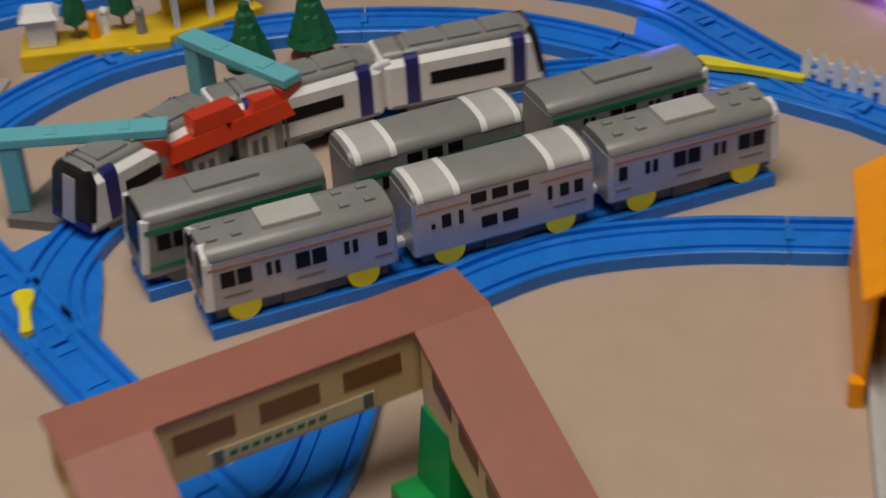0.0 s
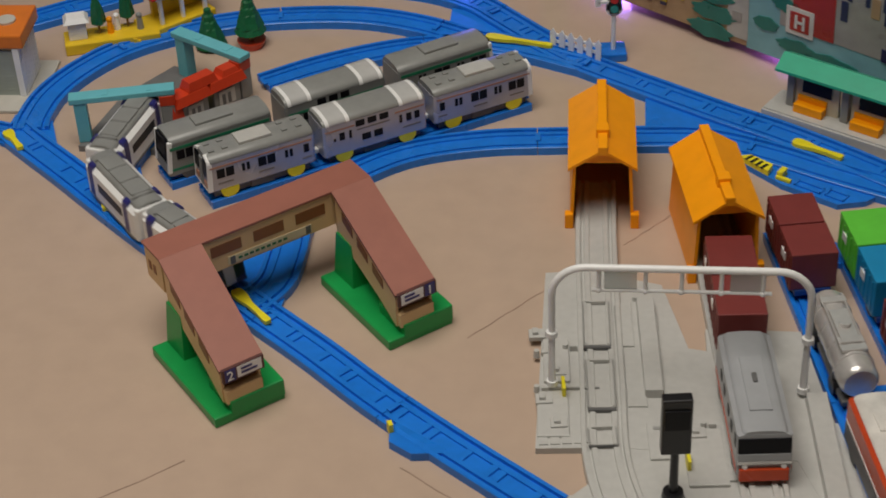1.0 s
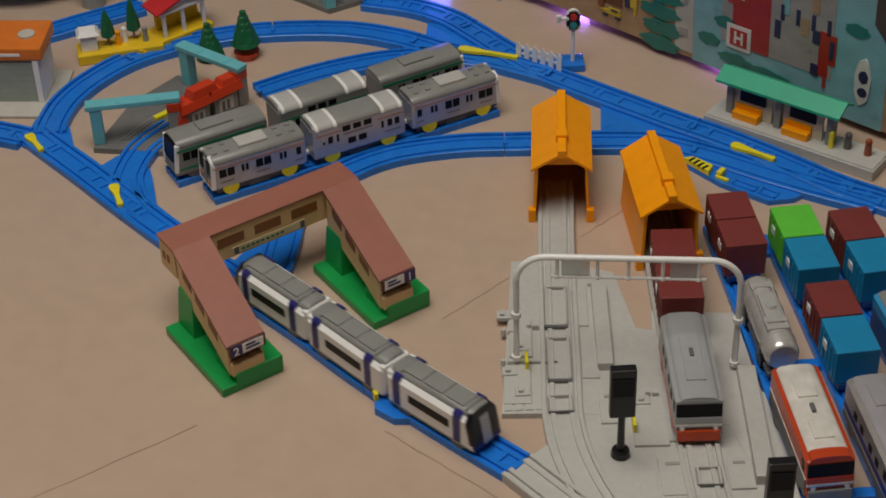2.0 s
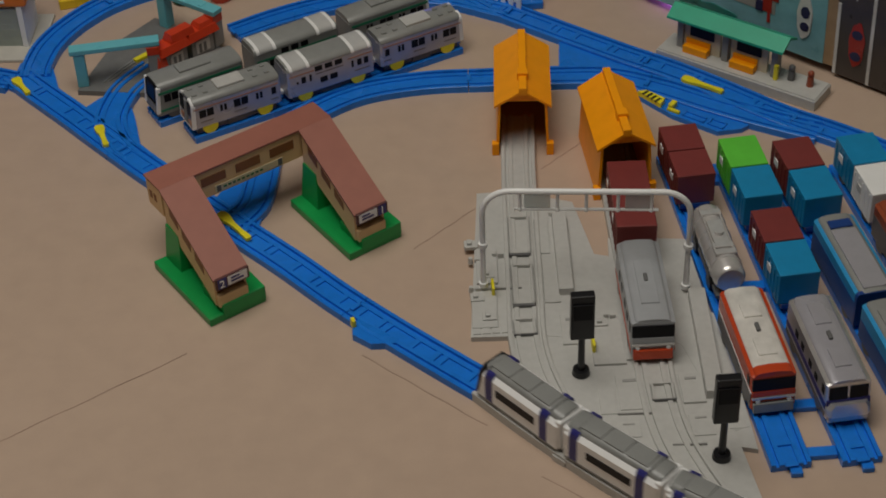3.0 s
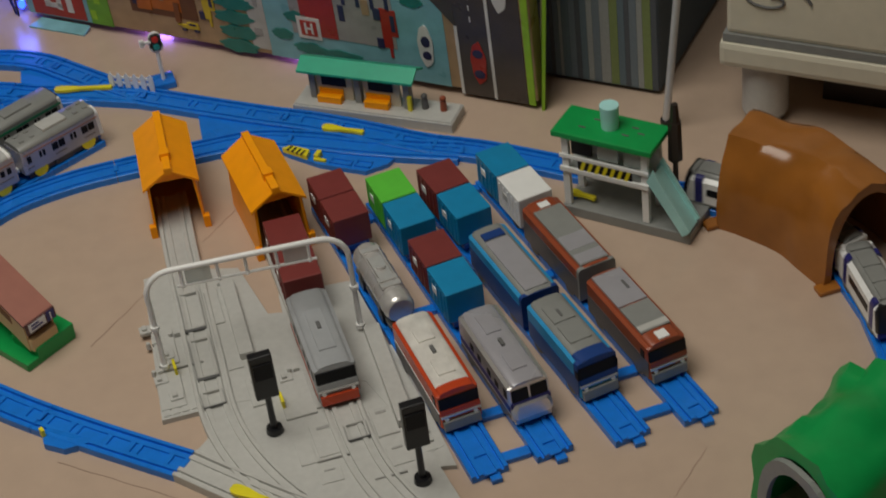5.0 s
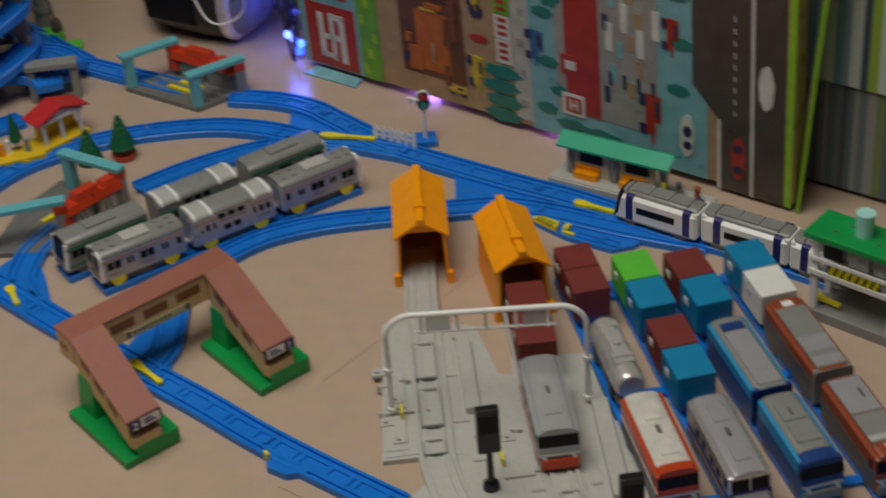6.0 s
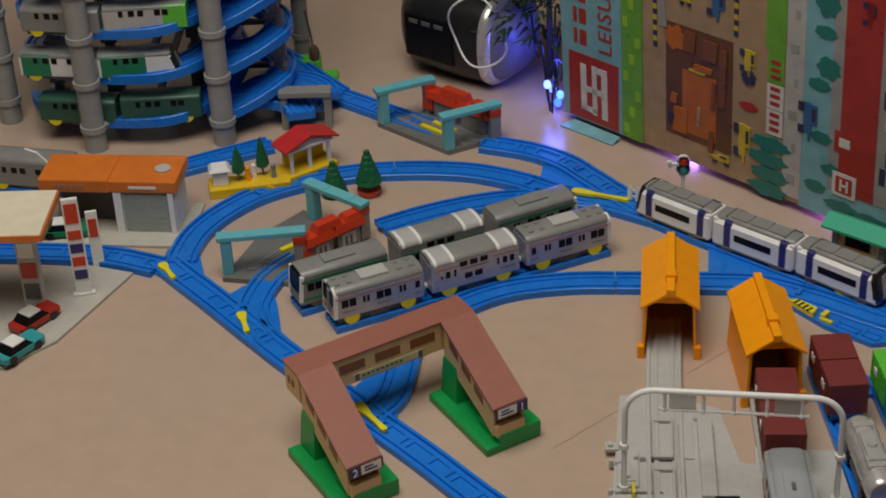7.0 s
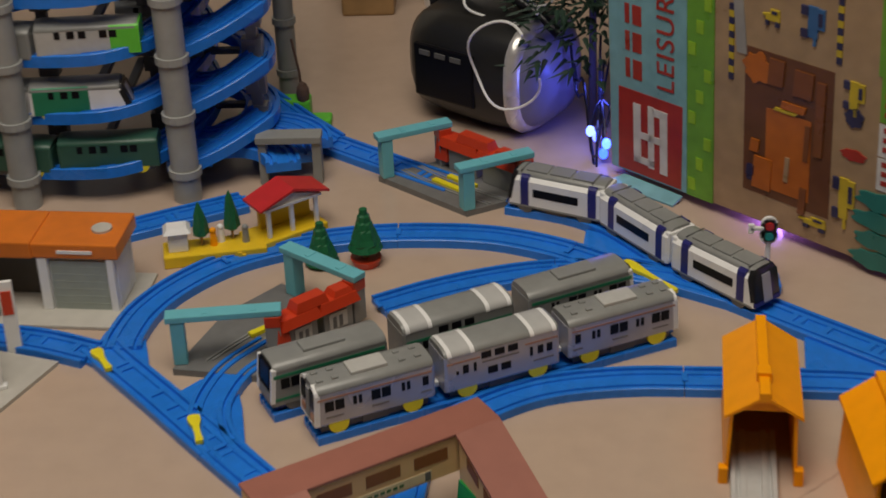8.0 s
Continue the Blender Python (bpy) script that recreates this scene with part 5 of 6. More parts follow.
def points_board():
    m, n = frame_from((.262, 1.464), (.418, 1.335))
    t = thing("points_plate", "blue plastic points plate with yellow stop markers", "toy track", m=m)
    bm = B()
    prism(bm, [(0, .006), (.03, -.006), (.075, -.016), (.135, -.016), (.155, .004), (.16, .02), (0, .02)], "z", 0, .0062)
    part("plate", bm, BLUE, t)
    for x, y, a, b in ((.10, -.006, .014, .005), (.128, -.004, .010, .006)):
        bm = B()
        for q in ((x - a, x + a, y - b, y - b + .0015), (x - a, x + a, y + b - .0015, y + b), (x - a, x - a + .0015, y - b, y + b), (x + a - .0015, x + a, y - b, y + b)):
            box(bm, *q, .006, .0078)
        part("raised_frame", bm, BLUE, t)
    bm = B()
    loft(bm, [[(x, y, z) for x, y in ((.022, -.004), (.058, -.012), (.056, .001), (.03, .004))] for z in (.0063, .0125)])
    brd = part("stop_board", bm, YELLOW, t, "yellow and black striped stop marker")
    for k in range(4):
        bm = B()
        x = .029 + .0065 * k
        y = -.0065 - .0018 * k
        prism(bm, [(x, y), (x + .003, y - .0006), (x + .005, y + .009), (x + .002, y + .0095)], "z", .0124, .0130)
        part("black_stripe", bm, BLACK, brd)
    bm = B()
    box(bm, .066, .072, -.010, .002, .006, .014, .001)
    box(bm, .066, .082, -.012, -.008, .006, .010, .001)
    part("yellow_tab", bm, YELLOW, t)
    # side bracket of the diagonal track
    s = thing("track_bracket", "blue plastic side bracket with yellow tab on track", "toy track", m=frame_from((-.068, 1.078), (-.018, 1.040))[0])
    bm = B()
    prism(bm, [(0, 0), (.008, -.012), (.032, -.014), (.052, 0), (.052, .006), (0, .01)], "z", 0, .008)
    part("bracket", bm, BLUE, s)
    bm = B()
    loft(bm, [[(x, y, z) for x, y in ((-.003, .0), (.003, -.004), (.005, -.001), (0, .003))] for z in (.006, .016)])
    part("yellow_tab", bm, YELLOW, s)


points_board()

# ---- town pieces ----
def toy_car(m, mt, label, top=None):
    t = thing("toy_car", label, "toy car", "toy cars", m)
    bm = B()
    loft(bm, [[(x, y * k, z) for y, z in ((-.013, .004), (-.013, .011), (.013, .011), (.013, .004))] for x, k in ((-.031, .8), (-.028, 1), (.027, 1), (.031, .8))])
    part("body", bm, mt, t, smooth=30)
    bm = B()
    loft(bm, [[(-.022, -.012, .011), (.013, -.012, .011), (.013, .012, .011), (-.022, .012, .011)], [(-.015, -.010, .019), (.004, -.010, .019), (.004, .010, .019), (-.015, .010, .019)]])
    part("cabin", bm, GLASSBLACK, t)
    bm = B()
    box(bm, -.015, .004, -.010, .010, .0188, .0205, .0006)
    part("car_roof", bm, top or mt, t)
    for x in (-.019, .018):
        for s in (1, -1):
            bm = B()
            cyl(bm, (x, s * .010, .0055), (x, s * .0138, .0055), .0055, seg=14)
            part("wheel", bm, BLACK, t)


def town():
    # orange-roofed shop
    m, n = frame_from((-.605, 1.652), (-.472, 1.640))
    t = thing("toy_shop", "toy shop with orange roof, grey shutter, white walls", "toy building", m=m)
    bm = B()
    box(bm, -.02, .170, -.030, .075, 0, .004, .001)
    part("slab", bm, SLABGREY, t)
    bm = B()
    box(bm, .075, .152, .004, .06, .004, .062)
    part("wall", bm, WHITE, t)
    bm = B()
    box(bm, .088, .144, .0015, .0045, .004, .058)
    sh = part("shutter", bm, mat("shutter_grey_green", (.34, .38, .34), .5), t, "grey-green roller shutter")
    for k in range(6):
        bm = B()
        box(bm, .0885, .1435, .0013, .0016, .010 + .008 * k, .0115 + .008 * k)
        part("shutter_slat", bm, mat("shutter_grey_green", (.34, .38, .34), .5), sh)
    for x0, x1 in ((.076, .086), (.145, .152)):
        bm = B()
        box(bm, x0, x1, -.001, .003, .004, .062, .0006)
        part("pillar", bm, WHITE, t)
    for k in range(8):
        bm = B()
        box(bm, .1521, .1531, .006 + .0066 * k, .0105 + .0066 * k, .006, .060)
        part("wall_rib", bm, WHITE, t)
    bm = B()
    box(bm, .0, .0745, .03, .06, .004, .058)
    part("back_wall", bm, mat("shop_inside_dark", (.12, .10, .08), .6), t)
    bm = B()
    box(bm, -.016, .073, -.004, .062, .062, .080, .002)
    box(bm, .070, .158, -.002, .066, .062, .078, .002)
    r = part("roof", bm, ROOFORANGE, t, "orange flat roof with pale lettering")
    for k in range(5):
        bm = B()
        box(bm, .004 + .008 * k, .010 + .008 * k, -.0048, -.0038, .068, .0735)
        part("letter_bar", bm, STRIPEORANGE, r)
    bm = B()
    box(bm, .098, .133, -.0028, -.0018, .068, .0715)
    part("letter_bar", bm, WHITE, r)
    bm = B()
    cyl(bm, (.135, .03, .0775), (.135, .03, .0805), .010, seg=20)
    part("roof_disc", bm, SLABGREY, r)
    toy_car(m @ pose(.012, -.008, .004, 0, 0, 10), mat("car_green", (.02, .25, .12), .3), "small green toy car with white roof beside the shop", WHITE)
    # fuel station
    g = thing("fuel_station", "toy fuel station slab with cream canopy and signs", "toy building", m=pose(0, 0, 0))
    bm = B()
    prism(bm, [(-.95, 1.40), (-.75, 1.30), (-.66, 1.315), (-.60, 1.372), (-.560, 1.410), (-.495, 1.550), (-.555, 1.570), (-.80, 1.54), (-.95, 1.50)], "z", 0, .004)
    part("slab", bm, SLABGREY, g)
    bm = B()
    box(bm, -.80, -.566, 1.44, 1.54, .118, .128, .001)
    part("canopy", bm, mat("canopy_cream", (.75, .68, .52), .5), g)
    bm = B()
    box(bm, -.80, -.5645, 1.4385, 1.4399, .119, .127)
    box(bm, -.5655, -.564, 1.44, 1.54, .119, .127)
    part("canopy_edge", bm, ROOFORANGE, g)
    bm = B()
    box(bm, -.680, -.618, 1.438, 1.446, .1285, .158, .001)
    sg = part("sign_box", bm, RED, g)
    bm = B()
    box(bm, -.674, -.624, 1.4368, 1.438, .135, .151)
    part("sign_bar", bm, WHITE, sg)
    for x in (-.597, -.74):
        bm = B()
        box(bm, x - .012, x + .012, 1.475, 1.487, .004, .117, .001)
        p = part("pump_pillar", bm, LTGREY, g)
        for k in range(3):
            bm = B()
            box(bm, x - .009, x + .009, 1.4738, 1.4748, .020 + .028 * k, .040 + .028 * k)
            part("pump_panel", bm, (DKGREY, RED, WHITE)[k], p)
    m2 = pose(-.545, 1.505, .004, 0, 0, 12)
    s = thing("price_sign", "tall white price sign with red and dark panels", "sign", m=m2)
    bm = B()
    box(bm, -.013, .013, -.004, .004, 0, .004, .001)
    box(bm, -.0095, .0095, -.0025, .0025, .004, .132, .0008)
    part("board", bm, WHITE, s)
    for z, h, mt in ((.100, .026, RED), (.078, .012, RED), (.060, .012, NAVY), (.042, .012, RED), (.024, .012, NAVY)):
        bm = B()
        box(bm, -.0075, .0075, -.0034, -.0024, z, z + h)
        part("panel", bm, mt, s)
    s2 = thing("price_sign", "short white and red sign post", "sign", m=pose(-.54, 1.57, 0, 0, 0, 12))
    bm = B()
    box(bm, -.007, .007, -.002, .002, 0, .080, .0008)
    part("board", bm, WHITE, s2)
    bm = B()
    box(bm, -.005, .005, -.003, -.0019, .045, .070)
    part("panel", bm, RED, s2)
    toy_car(pose(-.592, 1.447, .004, 0, 0, 55), mat("car_red", (.42, .025, .015), .25), "red toy open car with white seats on fuel station slab", LTGREY)
    toy_car(pose(-.598, 1.388, .004, 0, 0, 55), mat("car_teal", (.04, .35, .38), .25), "pale teal toy car with white roof on fuel station slab", WHITE)
    lp = thing("toy_street_lamp", "thin white toy street lamp with curved arm", "street lamp", m=pose(-.625, 1.70, 0))
    bm = B()
    tube(bm, [Vector(p) for p in ((.012, 0, 0), (.010, 0, .05), (.006, 0, .075), (-.006, 0, .09), (-.02, 0, .096))], .0016, 6)
    part("post", bm, WHITE, lp)


town()


# ---- spiral tower ----
def tower():
    t = thing("spiral_track_tower", "tall grey toy tower with spiral of blue track", "toy tower", m=pose(-.50, 2.02, 0))
    cols = [(-.098, -.150), (.076, -.140), (-.235, -.06), (.16, .12), (-.20, .14), (.02, .20)]
    CLEAR = mat("tower_grey_plastic", (.34, .345, .335), .4)
    for i, (x, y) in enumerate(cols):
        bm = B()
        r = .0155 if i < 3 else .012
        cyl(bm, (x, y, 0), (x, y, .52), r, seg=16)
        c = part("column", bm, CLEAR if i < 3 else GREY, t, smooth=40)
        for k in range(8):
            bm = B()
            z = .030 + .066 * k
            cyl(bm, (x, y, z), (x, y, z + .008), r * 1.18, seg=16)
            part("collar", bm, CLEAR if i < 3 else GREY, c)
    for x, y, mt in ((.146, -.040, CLEAR), (.078, -.03, GREY), (.02, .03, DKGREY), (-.10, .02, DKGREY), (-.17, -.02, GREY)):
        bm = B()
        for k in range(13):
            box(bm, x - .0115, x + .0115, y - .008, y + .008, .04 * k, .04 * k + .026, .001)
            box(bm, x - .006, x + .006, y - .006, y + .006, .04 * k + .026, .04 * k + .04)
            box(bm, x - .004, x + .004, y - .0095, y - .007, .04 * k + .008, .04 * k + .018, .0006)
        part("lattice_post", bm, mt, t)
    for k in range(6):
        bm = B()
        box(bm, -.17, .14, -.03, -.02, .055 + .066 * k, .061 + .066 * k, .001)
        box(bm, -.02, -.01, -.09, .12, .050 + .066 * k, .056 + .066 * k, .001)
        part("cross_beam", bm, DKGREY, t)
    prof = rail_profile(.013)
    prof = [(u * 1.02, w - .010) for u, w in prof]
    for k in range(7):
        bm = B()
        z0 = .026 + .066 * k
        pts = [Vector((.140 * math.cos(a) * (1.32 if math.cos(a) < 0 else .64) - .01, .132 * math.sin(a), z0 + .066 * (i / 48))) for i, a in enumerate([math.pi * 1.05 + 2 * math.pi * q / 48 for q in range(49)])]
        sweep(bm, pts, prof)
        part("spiral_turn", bm, BLUE, t)
        # inner loops on the east side
        bm = B()
        pts = [Vector((.105 + .045 * math.cos(a), -.035 + .05 * math.sin(a), z0 + .018 + .030 * (i / 24))) for i, a in enumerate([-math.pi * .8 + 1.6 * math.pi * q / 24 for q in range(25)])]
        sweep(bm, pts, prof)
        part("inner_turn", bm, BLUE, t)
        bm = B()
        pts = [Vector((.070 + .085 * q / 12, -.118 + .045 * (q / 12) ** 2, z0 + .008 + .036 * q / 12)) for q in range(13)]
        sweep(bm, pts, prof)
        part("ramp", bm, BLUE, t)
    for i in range(4):
        bm = B()
        pts = [Vector((.125 + .010 * i + .055 * math.cos(a), -.12 + .018 * i + .035 * math.sin(a), .030 + .010 * math.sin(a))) for a in [math.pi * q / 12 for q in range(13)]]
        sweep(bm, pts, prof)
        part("lower_turn", bm, BLUE, t)
    bm = B()
    box(bm, .150, .222, -.115, -.092, .050, .058, .001)
    box(bm, .211, .221, -.112, -.096, 0, .050, .001)
    box(bm, .152, .161, -.112, -.096, 0, .050, .001)
    part("side_trestle", bm, GREY, t)
    # trains on the tower
    g = "tower train cars"
    w4 = [(-.03, .036, .003, .004), (-.016, .036, .004, .004), (-.004, .036, .004, .004), (.018, .036, .004, .004), (.028, .036, .004, .004)]
    TG = mat("tower_train_green", (.035, .11, .075), .4)
    DB = mat("tower_train_navy", (.02, .025, .055), .35)
    kw = dict(L=.108, w=.0165, z1=.040, zr=.047, coupler=False)

    def at(x, y, z, rz):
        return pose(-.50 + x, 2.024 + y, z + .004, 0, 0, rz)
    for x, y, z, rz, body, lab, extra in (
            (-.006, -.130, .022, 3, TG, "dark green toy railcar on tower track", dict(win=w4)),
            (-.118, -.125, .018, -8, TG, "dark green toy railcar on tower track", dict(win=w4)),
            (-.028, -.130, .087, 4, WHITE, "white toy express car on tower track", dict(win=w4[:3], cab=1, cabmat="black", slope=.012, bands=[(-.02, .03, STRIPEGREEN)])),
            (-.135, -.122, .085, -8, WHITE, "white and green toy express car on tower track", dict(win=w4, bands=[(-.03, .02, STRIPEGREEN)])),
            (-.012, -.130, .155, 4, LTGREY, "pale grey toy railcar with lime green front", dict(win=w4, bands=[(.040, .0155, LIME)])),
            (-.122, -.125, .151, -8, GREY, "grey toy railcar with lime panel on tower", dict(win=w4, bands=[(.02, .012, mat("dull_green_paint", (.05, .16, .04), .4))])),
            (-.095, -.130, .220, -2, DB, "dark navy toy locomotive on upper tower track", dict(L=.13, cab=1, slope=.02, zr=.052)),
            (.02, .10, .090, 10, GREY, "grey toy railcar at back of tower", dict(win=w4)),
            (.02, .10, .155, 10, GREY, "grey toy railcar at back of tower", dict(win=w4))):
        car("tower_train_car", lab, "toy train", g, at(x, y, z, rz), body=body, roof=body if body in (TG, DB) else ROOFGREY, **{**kw, **extra})
    bm = B()
    box(bm, -.03, .09, -.104, -.100, .235, .262, .002)
    part("white_panel", bm, WHITE, t)
    car("train_car", "grey commuter toy car beside the tower", "toy train", "", pose(-.660, 1.765, .001, 0, 0, -12), body=GREY, win=w4, L=.12)
    rail_line([(-.80, 1.80), (-.70, 1.775), (-.60, 1.76), (-.5, 1.79), (-.42, 1.83), (-.36, 1.86)], .0002)
    # slope from the tower to the far station
    sl = thing("track_slope", "blue toy track beside lime green edging", "toy track", m=pose(0, 0, 0))
    bm = B()
    pts = [Vector(p) for p in ((-.275, 1.999, .0), (-.31, 2.03, .008), (-.345, 2.06, .02), (-.38, 2.085, .035))]
    sweep(bm, pts, rail_profile(.010))
    part("bed", bm, BLUE, sl)
    bm = B()
    for x, y, z in ((-.325, 2.075, .0), (-.355, 2.10, .0), (-.375, 2.06, 0), (-.30, 2.06, 0)):
        box(bm, x - .018, x + .018, y - .012, y + .012, 0, .020 + .01 * math.sin(x * 90), .003)
    part("lime_edging", bm, LIME, sl)
    bm = B()
    tube(bm, [Vector(p) for p in ((-.315, 2.07, .02), (-.318, 2.075, .06), (-.325, 2.08, .10))], .0016, 6)
    ball(bm, (-.315, 2.07, .035), .008, 1, 1, 2)
    part("twig", bm, mat("twig_brown", (.12, .07, .05), .7), sl)


tower()


# ---- behind the layout ----
def boombox():
    m = Matrix.Translation((-.088, 2.085, 0)) @ Matrix.Rotation(radians(-36), 4, "Z")
    t = thing("cd_player", "black rounded portable cd player with silver rim", "cd player", m=m)
    n = 24

    def ring(x, ry, rz, zc, yc=0):
        return [(x, yc + ry * math.copysign(abs(math.cos(a)) ** .7, math.cos(a)), zc + rz * math.copysign(abs(math.sin(a)) ** .7, math.sin(a))) for a in [2 * math.pi * k / n for k in range(n)]]
    bm = B()
    loft(bm, [ring(-.100, .02, .030, .062), ring(-.094, .044, .050, .064), ring(-.075, .062, .062, .066), ring(-.04, .070, .067, .068), ring(.02, .071, .068, .068), ring(.058, .066, .066, .067)])
    part("case", bm, mat("player_black", (.018, .018, .018), .3, grain=150), t, smooth=60)
    bm = B()
    loft(bm, [ring(.0582, .067, .067, .067), ring(.066, .068, .067, .067), ring(.074, .060, .060, .067)])
    part("rim", bm, SILVER2, t, "silver curved rim", smooth=60)
    bm = B()
    loft(bm, [ring(.0742, .058, .058, .067), ring(.085, .050, .050, .067), ring(.094, .034, .034, .067), ring(.097, .01, .011, .067)])
    part("speaker", bm, mat("speaker_grey", (.20, .20, .24), .35), t, smooth=60)
    bm = B()
    box(bm, -.065, .02, -.0725, -.066, .035, .10, .003)
    f = part("cassette_door", bm, GLASSBLACK, t)
    for k in range(3):
        bm = B()
        box(bm, -.055 + .022 * k, -.040 + .022 * k, -.0745, -.0722, .088, .094, .0006)
        part("button", bm, DKGREY, f)
    bm = B()
    tube(bm, [Vector((-.09 + .18 * k / 16, 0, .118 + .035 * math.sin(math.pi * k / 16))) for k in range(17)], .007, 8)
    part("handle", bm, BLACK, t, smooth=60)
    # white cables
    w = thing("white_cable", "loose white cable looped over the player", "cable", m=m)
    for s, (ax, az, rx, rz, y) in enumerate(((.03, .150, .050, .020, -.03), (.070, .105, .048, .050, -.080), (.02, .158, .060, .014, 0))):
        bm = B()
        pts = [Vector((ax + rx * math.cos(a + s), y + .006 * math.sin(3 * a), az + rz * math.sin(a + s))) for a in [5.2 * k / 30 for k in range(31)]]
        tube(bm, pts, .0016, 6)
        part("loop", bm, WHITE, w)
    b = thing("wooden_post", "plain brown wooden furniture foot", "furniture", m=pose(-.262, 2.42, 0))
    bm = B()
    box(bm, -.035, .035, -.03, .03, 0, .3, .004)
    part("foot", bm, WOOD, b)
    b = thing("white_bin", "white rounded plastic tub on the floor", "tub", m=pose(-.13, 2.44, 0))
    bm = B()
    cyl(bm, (0, 0, 0), (0, 0, .25), .06, .075, 28)
    part("tub", bm, WHITE, b, smooth=40)
    b = thing("white_cupboard", "plain white low cupboard side beside the wall", "cupboard", m=pose(-.50, 2.60, 0))
    bm = B()
    box(bm, -.5, .16, -.05, .3, 0.0, .6, .004)
    part("side", bm, mat("cupboard_cream", (.70, .66, .58), .5), b)


boombox()


def light_tree():
    t = thing("small_fir_tree", "dark artificial fir with blue and red string lights", "christmas tree", m=pose(.022, 2.045, 0))
    bm = B()
    cyl(bm, (0, 0, 0), (0, 0, .30), .005, .003, 8)
    part("trunk", bm, mat("trunk_dark", (.05, .04, .03), .8), t)
    rnd = random.Random(4)
    bm = B()
    for k in range(1700):
        z = rnd.uniform(.09, .42)
        r = (.115 * (1 - (z - .09) / .40)) * rnd.uniform(.35, 1)
        a = rnd.uniform(0, 6.283)
        p = Vector((r * math.cos(a), r * math.sin(a), z))
        d = Vector((math.cos(a) + rnd.uniform(-.6, .6), math.sin(a) + rnd.uniform(-.6, .6), rnd.uniform(-.5, .3))).normalized() * rnd.uniform(.015, .032)
        s = d.cross(Vector((0, 0, 1))).normalized() * .0034
        v = [bm.verts.new(p - s), bm.verts.new(p + s), bm.verts.new(p + d), bm.verts.new(p + Vector((0, 0, .0022)))]
        bm.faces.new((v[0], v[1], v[2]))
        bm.faces.new((v[1], v[3], v[2]))
        bm.faces.new((v[3], v[0], v[2]))
    tagged(part("needles", bm, mat("fir_needles", (.020, .050, .032), .55, var=.4), t), kind="stuff")
    for k in range(5):
        bm = B()
        a = k * 1.3
        tube(bm, [Vector((.03 * math.cos(a) * (1 - i / 9), -.02 - .09 * (i / 9), .10 - .09 * (i / 9) + .02 * math.sin(i + a))) for i in range(10)], .0016, 5)
        part("wire", bm, BLACK, t)
    c = thing("string_lights", "small glowing string light bulbs on the floor", "string lights", m=pose(.030, 1.945, 0))
    for x, y, z, col, e in ((0, 0, .012, (.02, .07, 1.0), 9), (.003, -.004, .026, (.05, .14, 1.0), 9), (-.014, .012, .034, (.12, .2, 1.0), 8), (.016, .006, .036, (1.0, .03, .07), 5), (-.006, .03, .018, (.1, .15, 1.0), 8)):
        bm = B()
        ball(bm, (x, y, z), .0052, 1, 1, 1.3)
        part("bulb", bm, mat("bulb_%d" % int(1000 * (x + z)), col, .3, emit=e, bump=0, var=.02), c, "glowing bulb", smooth=60)
        bm = B()
        tube(bm, [Vector((x, y, z + .005)), Vector((x * .5, y + .02, z + .02)), Vector((0, .04, .06)), Vector((.01, .08, .09))], .0013, 5)
        part("wire", bm, BLACK, c)


light_tree()


